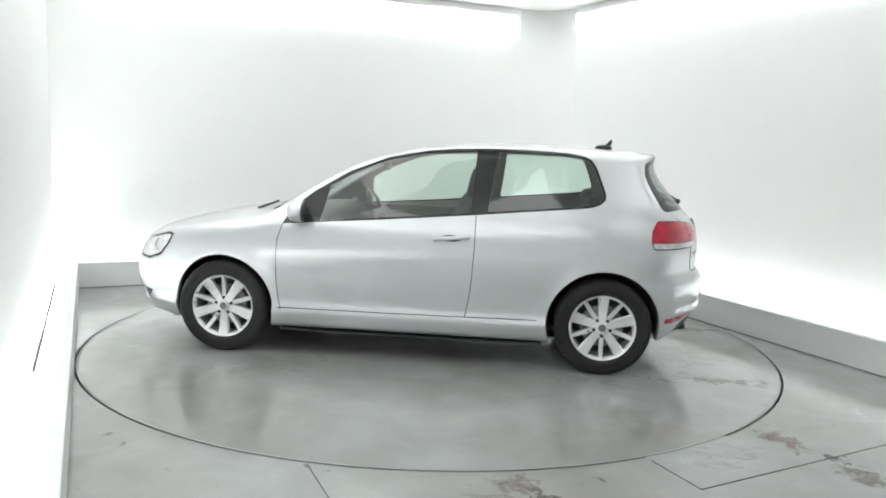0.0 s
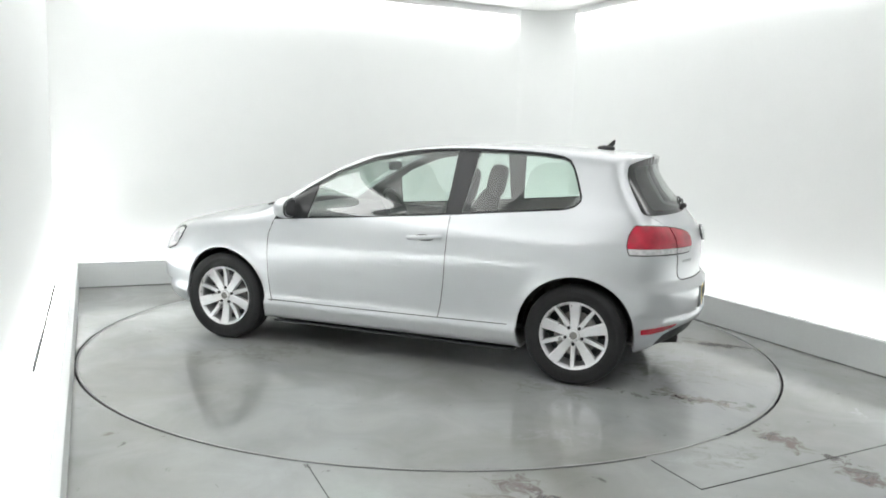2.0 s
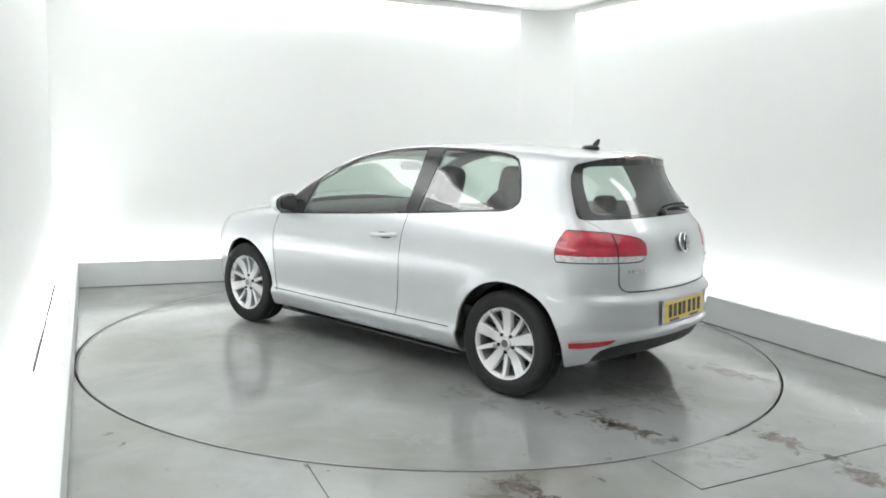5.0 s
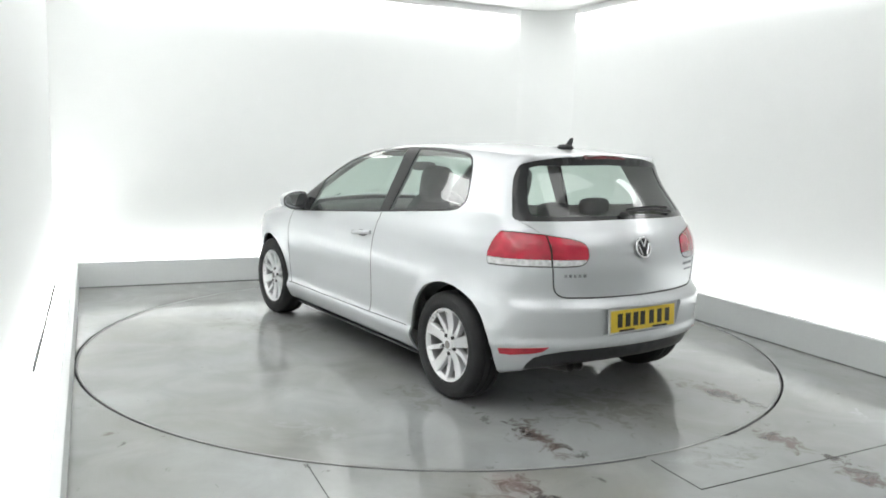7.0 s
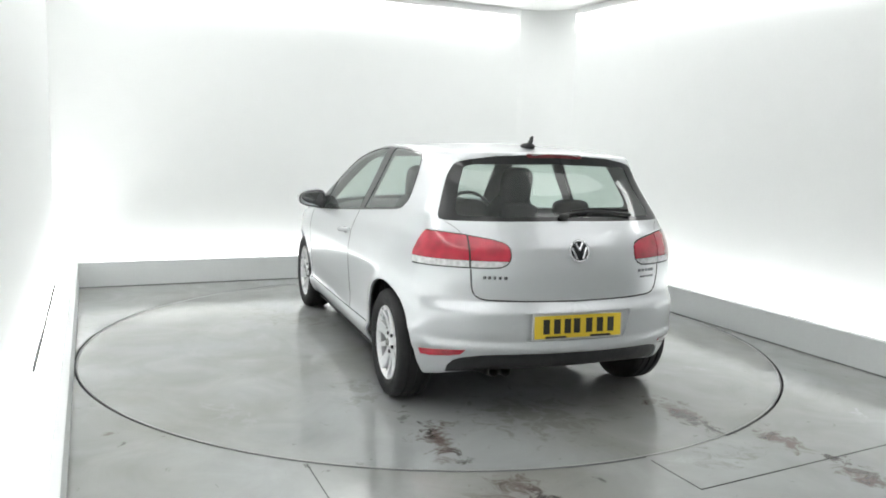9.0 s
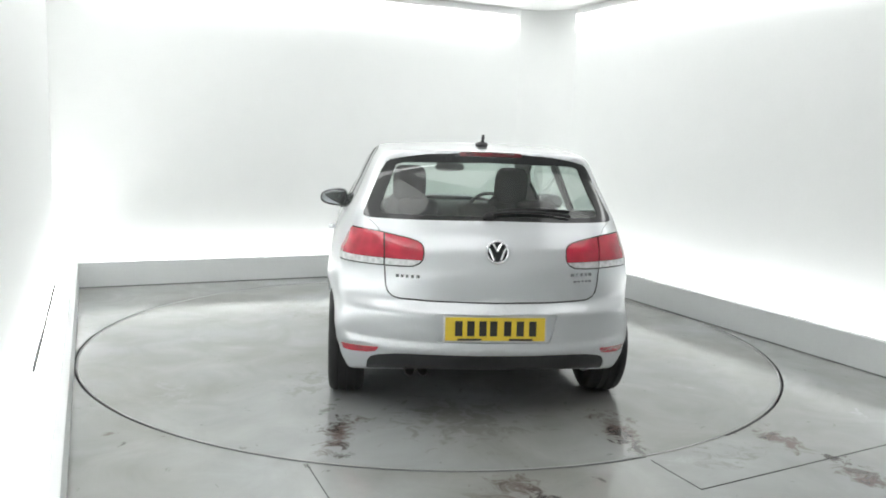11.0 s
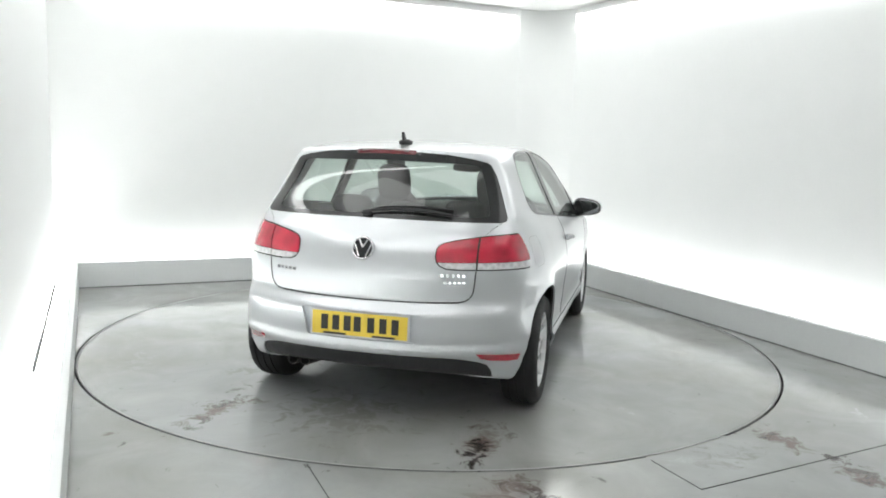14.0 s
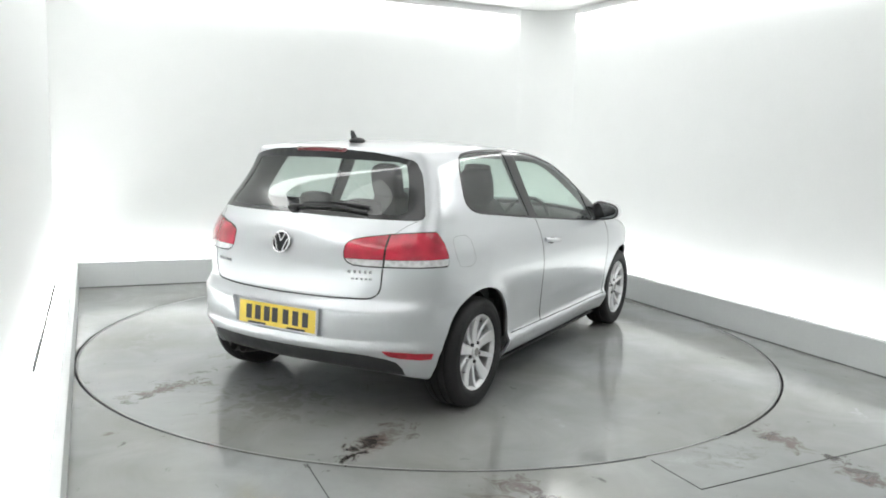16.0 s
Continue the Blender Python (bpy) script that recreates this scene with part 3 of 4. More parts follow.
for number, extra in ((RED_OUT, half_space((0, 0.582, 0), (0, -1, 0)) + half_space((0, 0, 0.879), (0, 0, -1))), (RED_IN, half_space((0, 0.573, 0), (0, 1, 0)) + half_space((0, 0, 0.879), (0, 0, -1))),
                      (CLEAR_OUT, half_space((0, 0.582, 0), (0, -1, 0)) + half_space((0, 0, 0.877), (0, 0, 1))), (CLEAR_IN, half_space((0, 0.573, 0), (0, 1, 0)) + half_space((0, 0, 0.877), (0, 0, 1)))):
    carve(shell, zone, LAMP + extra, number, BACK, SEAL)
# lower rear: black valance, reflectors, plate recess
carve(shell, zone, prism([(0.598, 0.408), (0.615, 0.376), (0.66, 0.362), (0.74, 0.350), (0.800, 0.352), (0.812, 0.372), (0.79, 0.386), (0.70, 0.398)], "X") + half_space((-1.69, 0, 0), (1, 0, 0)), REFLECT, lambda c, n: c.x < -1.6)
carve(shell, zone, prism([(-0.1, 0.390), (0.30, 0.390), (0.44, 0.385), (0.52, 0.376), (0.60, 0.357), (0.64, 0.337), (0.66, 0.30), (0.66, 0.10), (-0.1, 0.10)], "X") + half_space((-1.70, 0, 0), (1, 0, 0)), VALANCE, lambda c, n: c.x < -1.6)
carve(shell, zone, prism([(-0.1, 0.612), (0.318, 0.612), (0.328, 0.604), (0.300, 0.468), (0.288, 0.458), (-0.1, 0.458)], "X"), RECESS, lambda c, n: c.x < -1.8)
# lamps in the nose
carve(shell, zone, prism([(1.67, 0.79), (1.72, 0.80), (1.846, 0.765), (2.02, 0.72), (2.07, 0.66), (2.0, 0.60), (1.893, 0.595), (1.776, 0.635), (1.70, 0.725)], "Y"), HEAD, lambda c, n: c.x > 1.5 and n.y > 0.2 and c.y > 0.36)
HEADLAMP = [(1.67, 0.79), (1.72, 0.80), (1.846, 0.765), (2.02, 0.72), (2.07, 0.66), (2.0, 0.60), (1.893, 0.595), (1.776, 0.635), (1.70, 0.725)]
carve(shell, zone, prism(circle(1.80, 0.705, 0.042, 0.042, 20), "Y"), HEAD_DARK, lambda c, n: True, HEAD)
carve(shell, zone, prism(HEADLAMP, "Y", 0.016), HEAD_LENS, lambda c, n: True, HEAD)
carve(shell, zone, prism([(0.42, 0.285), (0.66, 0.295), (0.70, 0.37), (0.60, 0.385), (0.42, 0.38)], "X"), FOG, lambda c, n: c.x > 1.7)

shell.verts.index_update()
shell.normal_update()
body = part("body", take(shell, zone, {BODY}, thick=0.012), SILVER, car, smooth="keep")
part("cabin_lining", take(shell, zone, {BODY, FRAME}, inner=0.024), HEADLINER, car, "pale grey headliner and pillar trim", smooth="keep")
for side in ("left", "right"):
    part("window_surround", take(shell, zone, {FRAME}, side, thick=0.008), BLACK_GLOSS, car, "black window frame", smooth="keep")
    for z_, name, mat in ((DOOR_GLASS, "door_window", GLASS), (QUARTER, "quarter_window", GLASS)):
        part(name, take(shell, zone, {z_}, side, inner=0.003, thick=0.004), mat, car, "green-tinted glass", smooth="keep").visible_shadow = False
    seal = part("tail_lamp", take(shell, zone, {SEAL}, side, inner=0.002, thick=0.02), BLACK_GLOSS, car, "tail lamp with red and clear lenses", smooth="keep")
    for z_, name, mat in ((RED_OUT, "red_lens", RED_LENS), (RED_IN, "red_lens", RED_LENS), (CLEAR_OUT, "clear_lens", CLEAR_LENS), (CLEAR_IN, "clear_lens", CLEAR_LENS)):
        part(name, take(shell, zone, {z_}, side, inner=-0.003, thick=0.008), mat, seal, smooth="keep")
    part("rear_reflector", take(shell, zone, {REFLECT}, side, inner=-0.002, thick=0.006), REFLECTOR_RED, car, "red reflector", smooth="keep")
    lamp = part("headlamp", take(shell, zone, {HEAD}, side, inner=0.002, thick=0.02), BLACK_GLOSS, car, "headlamp with clear lens and dark rim", smooth="keep")
    part("clear_lens", take(shell, zone, {HEAD_LENS}, side, inner=-0.001, thick=0.008), CLEAR_LENS, lamp, smooth="keep")
    part("bulb_housing", take(shell, zone, {HEAD_DARK}, side, inner=0.004, thick=0.008), CHROME, lamp, "mirrored bulb housing", smooth="keep")
    part("bumper_intake", take(shell, zone, {FOG}, side, inner=0.02, thick=0.01), BLACK_TRIM, car, "black intake", smooth="keep")
part("windscreen", take(shell, zone, {SCREEN}, thick=0.005), GLASS, car, "tinted windscreen", smooth="keep").visible_shadow = False
rear_rim = part("rear_window", take(shell, zone, {REAR_BLACK}, inner=-0.001, thick=0.01), GLASS_BAND, car, "black rear window rim", smooth="keep")
part("pane", take(shell, zone, {REAR_GLASS}, inner=0.001, thick=0.004), GLASS_REAR, rear_rim, "tinted glass", smooth="keep").visible_shadow = False
part("brake_lamp", take(shell, zone, {BRAKE}, inner=-0.003, thick=0.008), DARK_RED, car, "dark red high brake lamp", smooth="keep")
part("valance", take(shell, zone, {VALANCE}, inner=0.006, thick=0.012), BLACK_TRIM, car, "black plastic bumper insert", smooth="keep")
# the plate's niche is sunk into the bumper
bm = take(shell, zone, {RECESS})
bm.normal_update()
rim_edges = [e for e in bm.edges if e.is_boundary]
r = bmesh.ops.extrude_edge_only(bm, edges=rim_edges)
moved = {g for g in r["geom"] if isinstance(g, bmesh.types.BMVert)}
for v in bm.verts:
    if v not in moved:
        v.co.x += 0.022
part("plate_niche", bm, SILVER, car)


# ---------------------------------------------------------------- seams, handles, small parts
def on_shell(axis, a, b):
    """The point of the body seen along an axis: Y from the side at (x, z), X from behind at (y, z), Z from above at (x, y)."""
    flipped = (axis == "X" and a < 0) or (axis == "Z" and b < 0)
    if axis == "X":
        a = max(abs(a), 1e-4)
    if axis == "Z":
        b = max(abs(b), 1e-4)
    o, d = {"Y": (Vector((a, 2, b)), Vector((0, -1, 0))), "X": (Vector((-3, a, b)), Vector((1, 0, 0))), "Z": (Vector((a, b, 3)), Vector((0, 0, -1)))}[axis]
    hit, n, _, _ = shell_tree.ray_cast(o, d)
    if flipped and hit is not None:
        hit, n = Vector((hit.x, -hit.y, hit.z)), Vector((n.x, -n.y, n.z))
    return hit, n


def tube(bm, pts, radius, sides=6):
    rings = []
    for i, p in enumerate(pts):
        d = (pts[min(i + 1, len(pts) - 1)] - pts[max(i - 1, 0)]).normalized()
        u = d.orthogonal().normalized()
        w = d.cross(u)
        rings.append([bm.verts.new(p + (u * math.cos(2 * math.pi * k / sides) + w * math.sin(2 * math.pi * k / sides)) * radius) for k in range(sides)])
    for a, b in zip(rings, rings[1:]):
        for k in range(sides):
            bm.faces.new((a[k], a[(k + 1) % sides], b[(k + 1) % sides], b[k]))
    bm.faces.new(rings[0])
    bm.faces.new(rings[-1][::-1])
    return bm


def flip(bm):
    for v in bm.verts:
        v.co.y = -v.co.y
    bmesh.ops.reverse_faces(bm, faces=bm.faces[:])
    return bm


def seam_line(axis, points, both=True, radius=0.0030, name="panel_gap", mat=DARK_GAP):
    pts = []
    for (a, b), (c, d) in zip(points, points[1:]):
        n = max(2, int(math.hypot(c - a, d - b) / 0.015))
        pts += [(a + (c - a) * i / n, b + (d - b) * i / n) for i in range(n)]
    pts.append(points[-1])
    hits = [on_shell(axis, *p) for p in pts]
    pts = [h - n * radius * 0.35 for h, n in hits if h is not None]
    if both != "right":
        part(name, tube(bmesh.new(), pts, radius), mat, car, smooth=True)
    if both:
        part(name, flip(tube(bmesh.new(), pts, radius)), mat, car, smooth=True)


def bezier(a, b, c, n=8):
    return [((1 - t) ** 2 * a[0] + 2 * t * (1 - t) * b[0] + t * t * c[0], (1 - t) ** 2 * a[1] + 2 * t * (1 - t) * b[1] + t * t * c[1]) for t in [i / n for i in range(n + 1)]]


seam_line("Y", [(-0.436, 1.012), (-0.436, 0.80), (-0.425, 0.60), (-0.408, 0.45), (-0.385, 0.335)])
seam_line("Y", [(0.862, 0.905), (0.895, 0.80), (0.905, 0.65), (0.903, 0.50), (0.89, 0.38), (0.872, 0.318)])
seam_line("Y", [(0.90, 0.330), (0.2, 0.332), (-0.385, 0.337), (-0.86, 0.342)], radius=0.0036)
FLAP = [(-1.435 + 0.082 * math.copysign(abs(math.cos(a)) ** 0.6, math.cos(a)), 0.905 + 0.082 * math.copysign(abs(math.sin(a)) ** 0.6, math.sin(a))) for a in [2 * math.pi * i / 32 for i in range(33)]]
seam_line("Y", FLAP, both="right", radius=0.0007, name="fuel_flap_gap")
GATE = [(-0.575, 0.835), (-0.570, 0.76)] + bezier((-0.566, 0.73), (-0.555, 0.675), (-0.49, 0.672)) + [(-0.32, 0.668), (0.0, 0.666), (0.32, 0.668)] + bezier((0.49, 0.672), (0.555, 0.675), (0.566, 0.73)) + [(0.570, 0.76), (0.575, 0.835)]
seam_line("X", GATE, both=False, radius=0.0048)
seam_line("X", [(0.60, 1.012), (0.63, 1.045), (0.672, 1.075)], radius=0.0012)


def handle(sy):
    """A bar handle over a black oval: the cup's shade put into its colour."""
    root = on_shell("Y", -0.28, 0.855)[0]
    cup = bmesh.new()
    bmesh.ops.create_uvsphere(cup, u_segments=24, v_segments=12, radius=1.0, matrix=Matrix.LocRotScale((-0.28, root.y - 0.004, 0.850), None, (0.085, 0.008, 0.030)))
    bar = bmesh.new()
    pts = [Vector((-0.17 - 0.23 * t, root.y + 0.004 + 0.030 * math.sin(math.pi * min(1, max(0, t))) ** 0.6, 0.853 + 0.022 * t)) for t in [i / 14 for i in range(15)]]
    tube(bar, pts, 0.0150, 10)
    for bm_, name, mat in ((bar, "door_handle", SILVER), (cup, "cup_shade", BLACK_GLOSS)):
        if sy < 0:
            flip(bm_)
        o = part(name, bm_, mat, car, smooth=True)


def super_blob(bm, c, r, p=2.6, nu=28, nv=16, cut=None):
    """A rounded-box blob about c."""
    def sp(v, e):
        return math.copysign(abs(v) ** e, v)
    rows = []
    for j in range(nv + 1):
        th = -math.pi / 2 + math.pi * j / nv
        row = []
        for i in range(nu):
            ph = 2 * math.pi * i / nu
            e = 2 / p
            row.append(bm.verts.new((c[0] + r[0] * sp(math.cos(th), e) * sp(math.cos(ph), e), c[1] + r[1] * sp(math.cos(th), e) * sp(math.sin(ph), e), c[2] + r[2] * sp(math.sin(th), e))))
        rows.append(row)
    for a, b in zip(rows, rows[1:]):
        for i in range(nu):
            bm.faces.new((a[i], a[(i + 1) % nu], b[(i + 1) % nu], b[i]))
    bmesh.ops.remove_doubles(bm, verts=bm.verts[:], dist=1e-6)
    return bm


def door_mirror(sy):
    cap = super_blob(bmesh.new(), (0.0, 0.0, 0.0), (0.075, 0.105, 0.070), 2.8)
    for v in cap.verts:                       # swept outline: slimmer at the outer end, flat behind
        k = v.co.y / 0.105
        v.co.z *= 1.0 - 0.22 * k
        v.co.x = max(v.co.x, -0.034) - 0.02 * k
    m = Matrix.Translation((0.742, sy * 0.910, 0.995)) @ Matrix.Diagonal((0.92, 1.10, 1.02, 1))
    if sy < 0:
        flip(cap)
    house = part("door_mirror", cap, SILVER, car, "silver door mirror with black base", smooth=True, m=m)
    rim = super_blob(bmesh.new(), (-0.036, 0, 0), (0.010, 0.100, 0.066), 2.8)
    pane = super_blob(bmesh.new(), (-0.044, 0, 0.0), (0.004, 0.088, 0.055), 3.0)
    foot = bmesh.new()
    tube(foot, [Vector((0.0, -0.18, -0.072)), Vector((0.0, -0.10, -0.066)), Vector((0, -0.03, -0.050)), Vector((0, 0.02, -0.045))], 0.024, 10)
    for bm_ in (rim, pane):
        for v in bm_.verts:
            k = v.co.y / 0.105
            v.co.z *= 1.0 - 0.22 * k
            v.co.x -= 0.02 * k
    for bm_, name, mat in ((rim, "bezel", BLACK_TRIM), (pane, "mirror_glass", MIRROR_GLASS), (foot, "foot", BLACK_TRIM)):
        if sy < 0:
            flip(bm_)
        part(name, bm_, mat, house, smooth=True)


for sy in (1, -1):
    handle(sy)
    door_mirror(sy)

# aerial on the roof
root = on_shell("Z", -1.30, 0.0)[0]
bm = super_blob(bmesh.new(), (-1.290, 0, root.z + 0.010), (0.062, 0.036, 0.020), 2.2)
part("aerial_foot", bm, BLACK_TRIM, car, smooth=True)
bm = bmesh.new()
fin = [(-1.255, root.z + 0.012), (-1.300, root.z + 0.030), (-1.335, root.z + 0.066), (-1.350, root.z + 0.070), (-1.348, root.z + 0.040), (-1.325, root.z + 0.010)]
fa = [bm.verts.new((x, 0.007, z)) for x, z in fin]
fb = [bm.verts.new((x, -0.007, z)) for x, z in fin]
bm.faces.new(fa)
bm.faces.new(fb[::-1])
for i in range(len(fin)):
    j = (i + 1) % len(fin)
    bm.faces.new((fa[j], fa[i], fb[i], fb[j]))
part("aerial", bm, BLACK_TRIM, car)

# rear wiper
def rear_at(y, z, out):
    h, n = on_shell("X", y, z)
    return h + n * out


bm = tube(bmesh.new(), [rear_at(0.05 - 0.47 * i / 12, 1.103 + 0.02 * math.sin(math.pi * i / 12) - 0.004 * i / 12, 0.015) for i in range(13)], 0.008, 8)
wiper = part("rear_wiper", bm, BLACK_TRIM, car, "black rear wiper", smooth=True)
part("wiper_pivot", super_blob(bmesh.new(), rear_at(0.03, 1.098, 0.012), (0.022, 0.028, 0.018)), BLACK_TRIM, wiper, smooth=True)
part("wiper_blade", tube(bmesh.new(), [rear_at(-0.02 - 0.40 * i / 12, 1.126 + 0.010 * math.sin(math.pi * i / 12), 0.010) for i in range(13)], 0.007, 6), RUBBER, wiper, smooth=True)
# front wiper tip over the bonnet's rear edge
hits = [on_shell("Z", 1.20 - 0.15 * i / 6, 0.40 - 0.05 * i / 6) for i in range(7)]
part("front_wiper", tube(bmesh.new(), [h + n * (0.004 + 0.003 * i) for i, (h, n) in enumerate(hits)], 0.008, 6), BLACK_TRIM, car, "black wiper", smooth=True)

# number plate: its characters stay plain bars
plate = part("number_plate", boxed(-0.005, -0.272, -0.070, 0.005, 0.272, 0.070, bevel=0.003), PLATE_W, car, "yellow plate with dark bars", m=pose(-2.000, 0, 0.535, 0, 3, 0))
part("plate_face", boxed(-0.0075, -0.262, -0.061, -0.0052, 0.262, 0.061, bevel=0.001), PLATE_Y, plate)
for y in (0.180, 0.117, 0.054, -0.002, -0.076, -0.142, -0.208):
    part("bar", boxed(-0.0100, y - 0.019 + 0.012, -0.036, -0.0078, y + 0.019 + 0.012, 0.042), PLATE_INK, plate)
for y in (0.135, -0.135):
    part("bar", boxed(-0.0095, y - 0.062, -0.060, -0.0078, y + 0.062, -0.049), PLATE_INK, plate)

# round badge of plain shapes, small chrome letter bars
badge = bmesh.new()
bmesh.ops.create_cone(badge, cap_ends=True, segments=40, radius1=0.056, radius2=0.052, depth=0.012, matrix=pose(0, 0, 0, 0, -90, 0))
badge = part("badge", badge, BLACK_GLOSS, car, "round chrome and black badge", m=Matrix.Translation((-1.966, 0, 0.932)) @ pose(0, 0, 0, 0, 14, 0))
bm = bmesh.new()
tube(bm, [Vector((-0.007, 0.056 * math.cos(a), 0.056 * math.sin(a))) for a in [2 * math.pi * i / 40 for i in range(41)]], 0.0065, 8)
part("ring", bm, CHROME, badge, smooth=True)
for y0, z0, y1, z1 in ((-0.022, 0.044, 0.0, 0.004), (0.0, 0.004, 0.022, 0.044), (-0.044, 0.020, -0.018, -0.042), (0.044, 0.020, 0.018, -0.042)):
    part("chevron", tube(bmesh.new(), [Vector((-0.008, y0, z0)), Vector((-0.008, y1, z1))], 0.006, 6), CHROME, badge)


def letter_bar(y0, y1, z, h=0.016):
    a, b = rear_at(y0, z, 0.002), rear_at(y1, z, 0.002)
    n = 5
    for i in range(n):
        p = a.lerp(b, (i + 0.5) / n)
        w = abs(y1 - y0) / n * 0.36
        part("letter_bar", boxed(p.x - 0.002, p.y - w, z - h / 2, p.x + 0.002, p.y + w, z + h / 2), MIRROR_GLASS, car)


letter_bar(0.52, 0.39, 0.792)
letter_bar(-0.40, -0.53, 0.812)
letter_bar(-0.42, -0.53, 0.776, 0.010)

# exhaust: two tips under the left of the bumper
for y in (0.43, 0.36):
    bm = bmesh.new()
    bmesh.ops.create_cone(bm, cap_ends=False, segments=24, radius1=0.028, radius2=0.030, depth=0.22, matrix=pose(-1.77, y, 0.262, 0, -82, 0))
    bmesh.ops.solidify(bm, geom=bm.faces[:], thickness=0.004)
    part("exhaust_tip", bm, DARK_STEEL, car, "dark exhaust tip", smooth=True)
bm = super_blob(bmesh.new(), (-1.50, 0.20, 0.29), (0.22, 0.42, 0.075), 4)
part("silencer", bm, DARK_STEEL, car, smooth=True)


# ---------------------------------------------------------------- wheels
def lathe(bm, profile, n=72, close=False):
    """Turns (radius, y) round the y axis."""
    rings = [[bm.verts.new((r * math.cos(2 * math.pi * i / n), y, r * math.sin(2 * math.pi * i / n))) for i in range(n)] for r, y in profile]
    for a, b in list(zip(rings, rings[1:])) + ([(rings[-1], rings[0])] if close else []):
        for i in range(n):
            bm.faces.new((a[i], a[(i + 1) % n], b[(i + 1) % n], b[i]))
    return bm


def spoke(bm, angle, r0, r1, w0, w1, y0, y1, deep=0.034):
    """A tapering spoke with a raised middle face."""
    ca, sa = math.cos(angle), math.sin(angle)
    def at(r, t, y):
        return bm.verts.new((r * ca - t * sa, y, r * sa + t * ca))
    sec = []
    for k in range(5):
        f = k / 4
        r, w, y = r0 + (r1 - r0) * f, w0 + (w1 - w0) * f ** 1.2, y0 + (y1 - y0) * f - 0.012 * math.sin(math.pi * f)
        sec.append([at(r, -w, y - deep), at(r, -w, y - 0.005), at(r, -w * 0.82, y), at(r, w * 0.82, y), at(r, w, y - 0.005), at(r, w, y - deep)])
    for a, b in zip(sec, sec[1:]):
        for i in range(6):
            j = (i + 1) % 6
            bm.faces.new((a[i], a[j], b[j], b[i]))
    bm.faces.new(sec[0])
    bm.faces.new(sec[-1][::-1])


def wheel(x, sy, turn):
    m = Matrix.Translation((x, sy * 0.768, 0.314)) @ pose(0, 0, 0, 0, turn, 0)
    if sy < 0:
        m = m @ pose(0, 0, 0, 0, 0, 180)
    bm = lathe(bmesh.new(), [(0.196, 0.066), (0.199, 0.074), (0.203, 0.078), (0.207, 0.086), (0.216, 0.089), (0.218, 0.084), (0.213, 0.074)])
    rim = part("wheel", bm, ALLOY, car, "ten-spoke alloy wheel with black tyre", smooth=True, m=m)
    part("rim_barrel", lathe(bmesh.new(), [(0.205, -0.092), (0.197, -0.06), (0.194, 0.04), (0.197, 0.067)]), RIM_WELL, rim, smooth=True)
    prof = [(0.209, -0.086), (0.222, -0.096), (0.258, -0.104), (0.288, -0.100), (0.303, -0.092), (0.311, -0.080), (0.314, -0.062)]
    for g in (-0.045, 0.0, 0.045):
        prof += [(0.3155, g - 0.014), (0.316, g - 0.006), (0.308, g - 0.005), (0.308, g + 0.005), (0.316, g + 0.006)]
    prof += [(0.3155, 0.060), (0.311, 0.080), (0.303, 0.092), (0.288, 0.100), (0.270, 0.1035), (0.266, 0.1015), (0.258, 0.104), (0.236, 0.100), (0.222, 0.094), (0.211, 0.084)]
    part("tyre", lathe(bmesh.new(), prof, 96), RUBBER, rim, "black rubber tyre", smooth=True)
    for k in range(5):
        a = math.radians(90 + 72 * k)
        bm = bmesh.new()
        spoke(bm, a, 0.030, 0.206, 0.025, 0.037, 0.070, 0.086)
        part("spoke", bm, ALLOY, rim)
        bm = bmesh.new()
        spoke(bm, a + math.radians(36), 0.030, 0.206, 0.017, 0.0125, 0.066, 0.085)
        part("spoke", bm, ALLOY, rim)
        bm = bmesh.new()
        c = a + math.radians(36)
        bmesh.ops.create_cone(bm, cap_ends=True, segments=12, radius1=0.0105, radius2=0.0095, depth=0.012, matrix=pose(0.056 * math.cos(c), 0.068, 0.056 * math.sin(c), 90))
        part("bolt", bm, ALLOY_DARK, rim)
    part("hub_cap", lathe(bmesh.new(), [(0.040, 0.045), (0.040, 0.070), (0.036, 0.078), (0.028, 0.081), (0.012, 0.080), (0.0005, 0.080)], 40), ALLOY, rim, smooth=True)
    part("cap_emblem", lathe(bmesh.new(), [(0.024, 0.0805), (0.024, 0.0825), (0.0005, 0.083)], 24), STEEL, rim, smooth=True)
    part("brake_disc", lathe(bmesh.new(), [(0.060, 0.012), (0.140, 0.008), (0.142, -0.004), (0.14, -0.016), (0.06, -0.016)], 48), STEEL, rim, "bare steel brake disc", smooth=True)
    part("back_plate", lathe(bmesh.new(), [(0.0005, -0.03), (0.186, -0.03), (0.186, -0.036)], 40), ALLOY_DARK, rim)


for x, turn in ((HUB_F, 36), (HUB_R, 0)):
    for sy in (1, -1):
        wheel(x, sy, turn)
    for sy in (1, -1):                                       # dark liner of the wheel arch
        bm = lathe(bmesh.new(), [(0.0005, 0.46), (0.366, 0.46), (0.366, 0.740), (0.352, 0.742), (0.352, 0.775)], 48)
        for v in bm.verts:
            v.co = Vector((v.co.x + x, min(v.co.y, 0.775) * sy, max(v.co.z + HUB_Z, 0.30 if x < 0 else 0.24)))
        part("arch_liner", bm, BLACK_TRIM, car, "black arch liner", smooth=True)

# flat black tray under the body
bm = boxed(-1.38, -0.62, 0.172, 1.75, 0.62, 0.182, bevel=0.004)
box(bm, -0.90, -0.80, 0.160, 0.90, 0.80, 0.1715, bevel=0.004)
part("undertray", bm, BLACK_TRIM, car, "black plastic undertray")

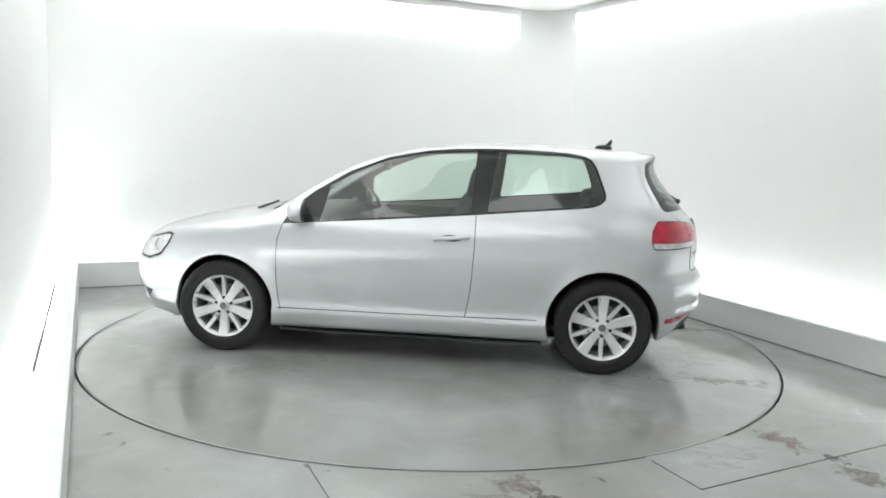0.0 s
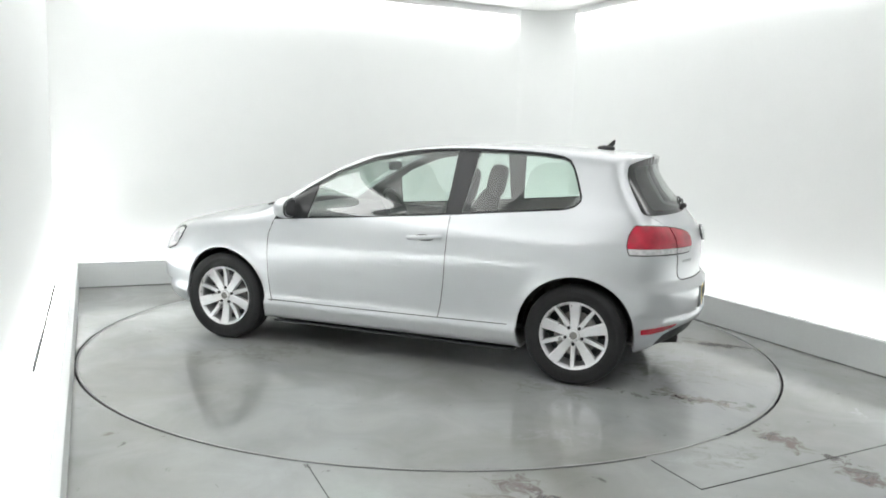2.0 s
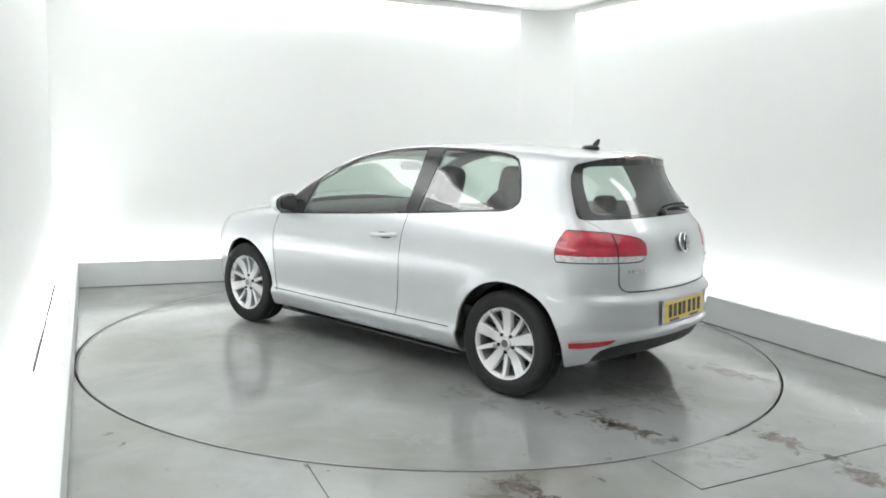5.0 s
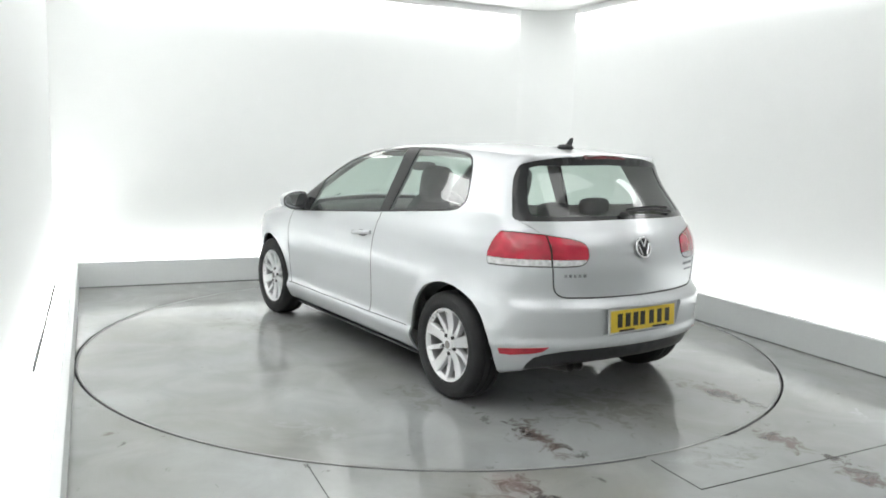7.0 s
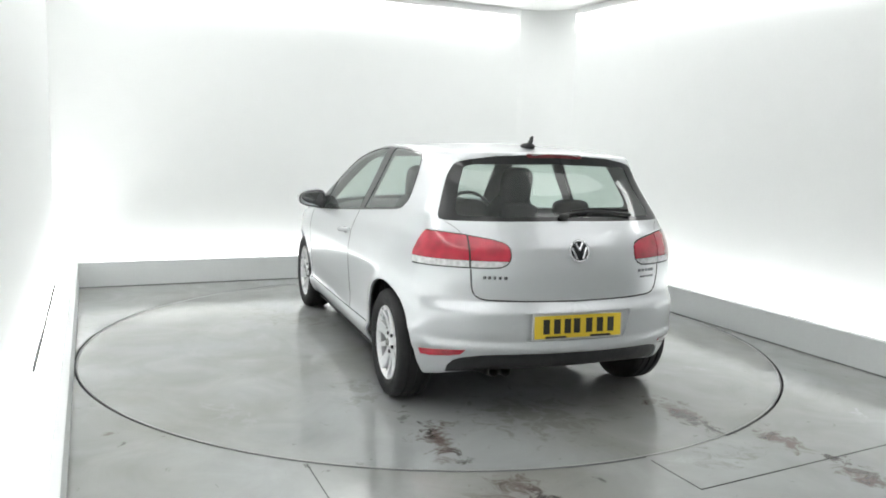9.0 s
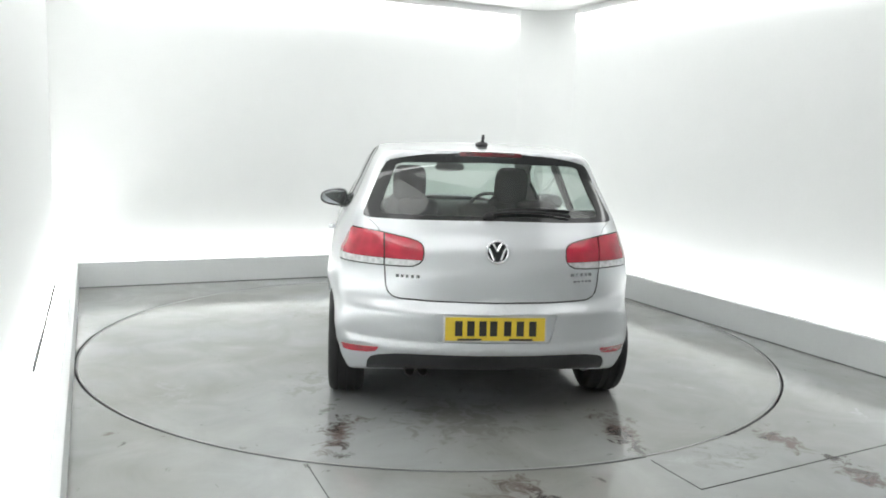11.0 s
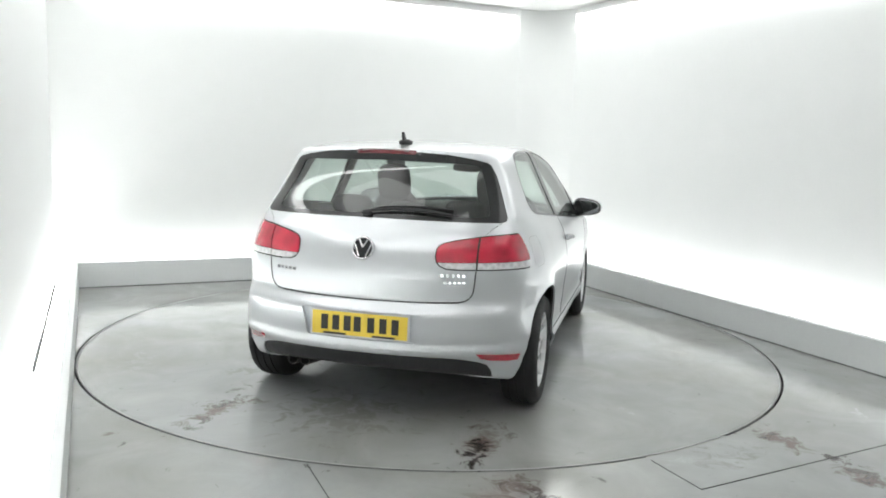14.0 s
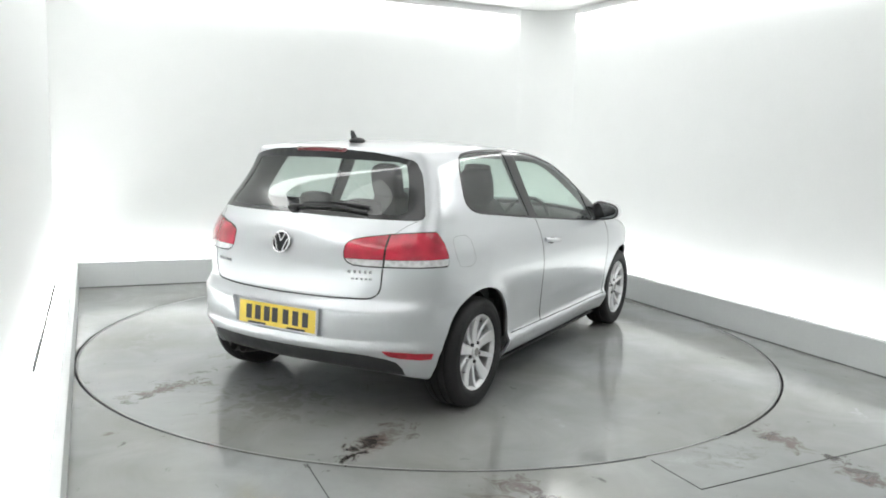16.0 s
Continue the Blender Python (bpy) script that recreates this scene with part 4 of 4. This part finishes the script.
# ---------------------------------------------------------------- cabin
def seat(y):
    s_ = part("front_seat", super_blob(bmesh.new(), (0.10, y, 0.46), (0.27, 0.25, 0.10), 3.5), SEAT, car, "charcoal cloth seat", smooth=True)
    back = super_blob(bmesh.new(), (0, 0, 0.33), (0.075, 0.235, 0.36), 3.4)
    for v in back.verts:
        v.co.y *= 1.0 - 0.25 * max(0, (v.co.z - 0.25) / 0.37)
    part("seat_back", back, SEAT, s_, smooth=True, m=pose(-0.13, y, 0.48, 0, -20, 0))
    head = super_blob(bmesh.new(), (0, 0, 0), (0.058, 0.116, 0.125), 3.8)
    part("head_restraint", head, SEAT, s_, smooth=True, m=pose(-0.40, y, 1.19, 0, -12, 0))
    part("post", tube(bmesh.new(), [Vector((-0.33, y, 1.02)), Vector((-0.385, y, 1.14))], 0.02, 8), CABIN, s_)


for y in (0.36, -0.36):
    seat(y)
bench = part("rear_seat", super_blob(bmesh.new(), (-0.80, 0, 0.50), (0.28, 0.62, 0.10), 4), SEAT, car, "charcoal cloth rear bench", smooth=True)
part("seat_back", super_blob(bmesh.new(), (0, 0, 0.25), (0.07, 0.60, 0.30), 5), SEAT, bench, smooth=True, m=pose(-1.06, 0, 0.50, 0, -18, 0))
for y, h in ((0.36, 1.090), (0.0, 1.065), (-0.36, 1.090)):
    part("head_restraint", super_blob(bmesh.new(), (-1.21, y, h), (0.045, 0.125, 0.060), 3), SEAT, bench, smooth=True)
part("parcel_shelf", boxed(-1.72, -0.60, 0.985, -1.22, 0.60, 1.005, bevel=0.006), CABIN, car, "dark parcel shelf")
dash = super_blob(bmesh.new(), (0.80, 0, 0.80), (0.24, 0.72, 0.185), 4)
part("dashboard", dash, CABIN, car, "dark grey dashboard", smooth=True)
bm = tube(bmesh.new(), [Vector((0.0, 0.185 * math.cos(a), 0.185 * math.sin(a))) for a in [2 * math.pi * i / 32 for i in range(33)]], 0.015, 8)
box(bm, -0.02, -0.17, -0.02, 0.02, 0.17, 0.02)
part("steering_wheel", bm, CABIN, car, smooth=True, m=pose(0.46, -0.36, 0.90, 0, 25, 0))
part("cabin_mirror", super_blob(bmesh.new(), (0.32, 0, 1.285), (0.018, 0.115, 0.034), 3.2), CABIN, car, "dark inner mirror", smooth=True)
for sy in (1, -1):                                           # door and side trim, floor
    part("door_trim", boxed(-0.90, sy * 0.775 - 0.02, 0.30, 0.85, sy * 0.775 + 0.02, 0.925, bevel=0.02), CABIN, car, "dark door trim")
part("cabin_floor", boxed(-1.45, -0.60, 0.26, 0.95, 0.60, 0.30, bevel=0.01), CABIN, car, "dark carpet")


# ---------------------------------------------------------------- what moves
def motions():
    rows_t, rows_c = [], []
    for t, a in TURN:
        m = pose(0, 0, 0, 0, 0, a)
        rows_t.append((t, m))
        rows_c.append((t, m @ pose(CAR_OFF[0], CAR_OFF[1], 0.002)))
    walk(turntable, rows_t)
    walk(car, rows_c)


motions()
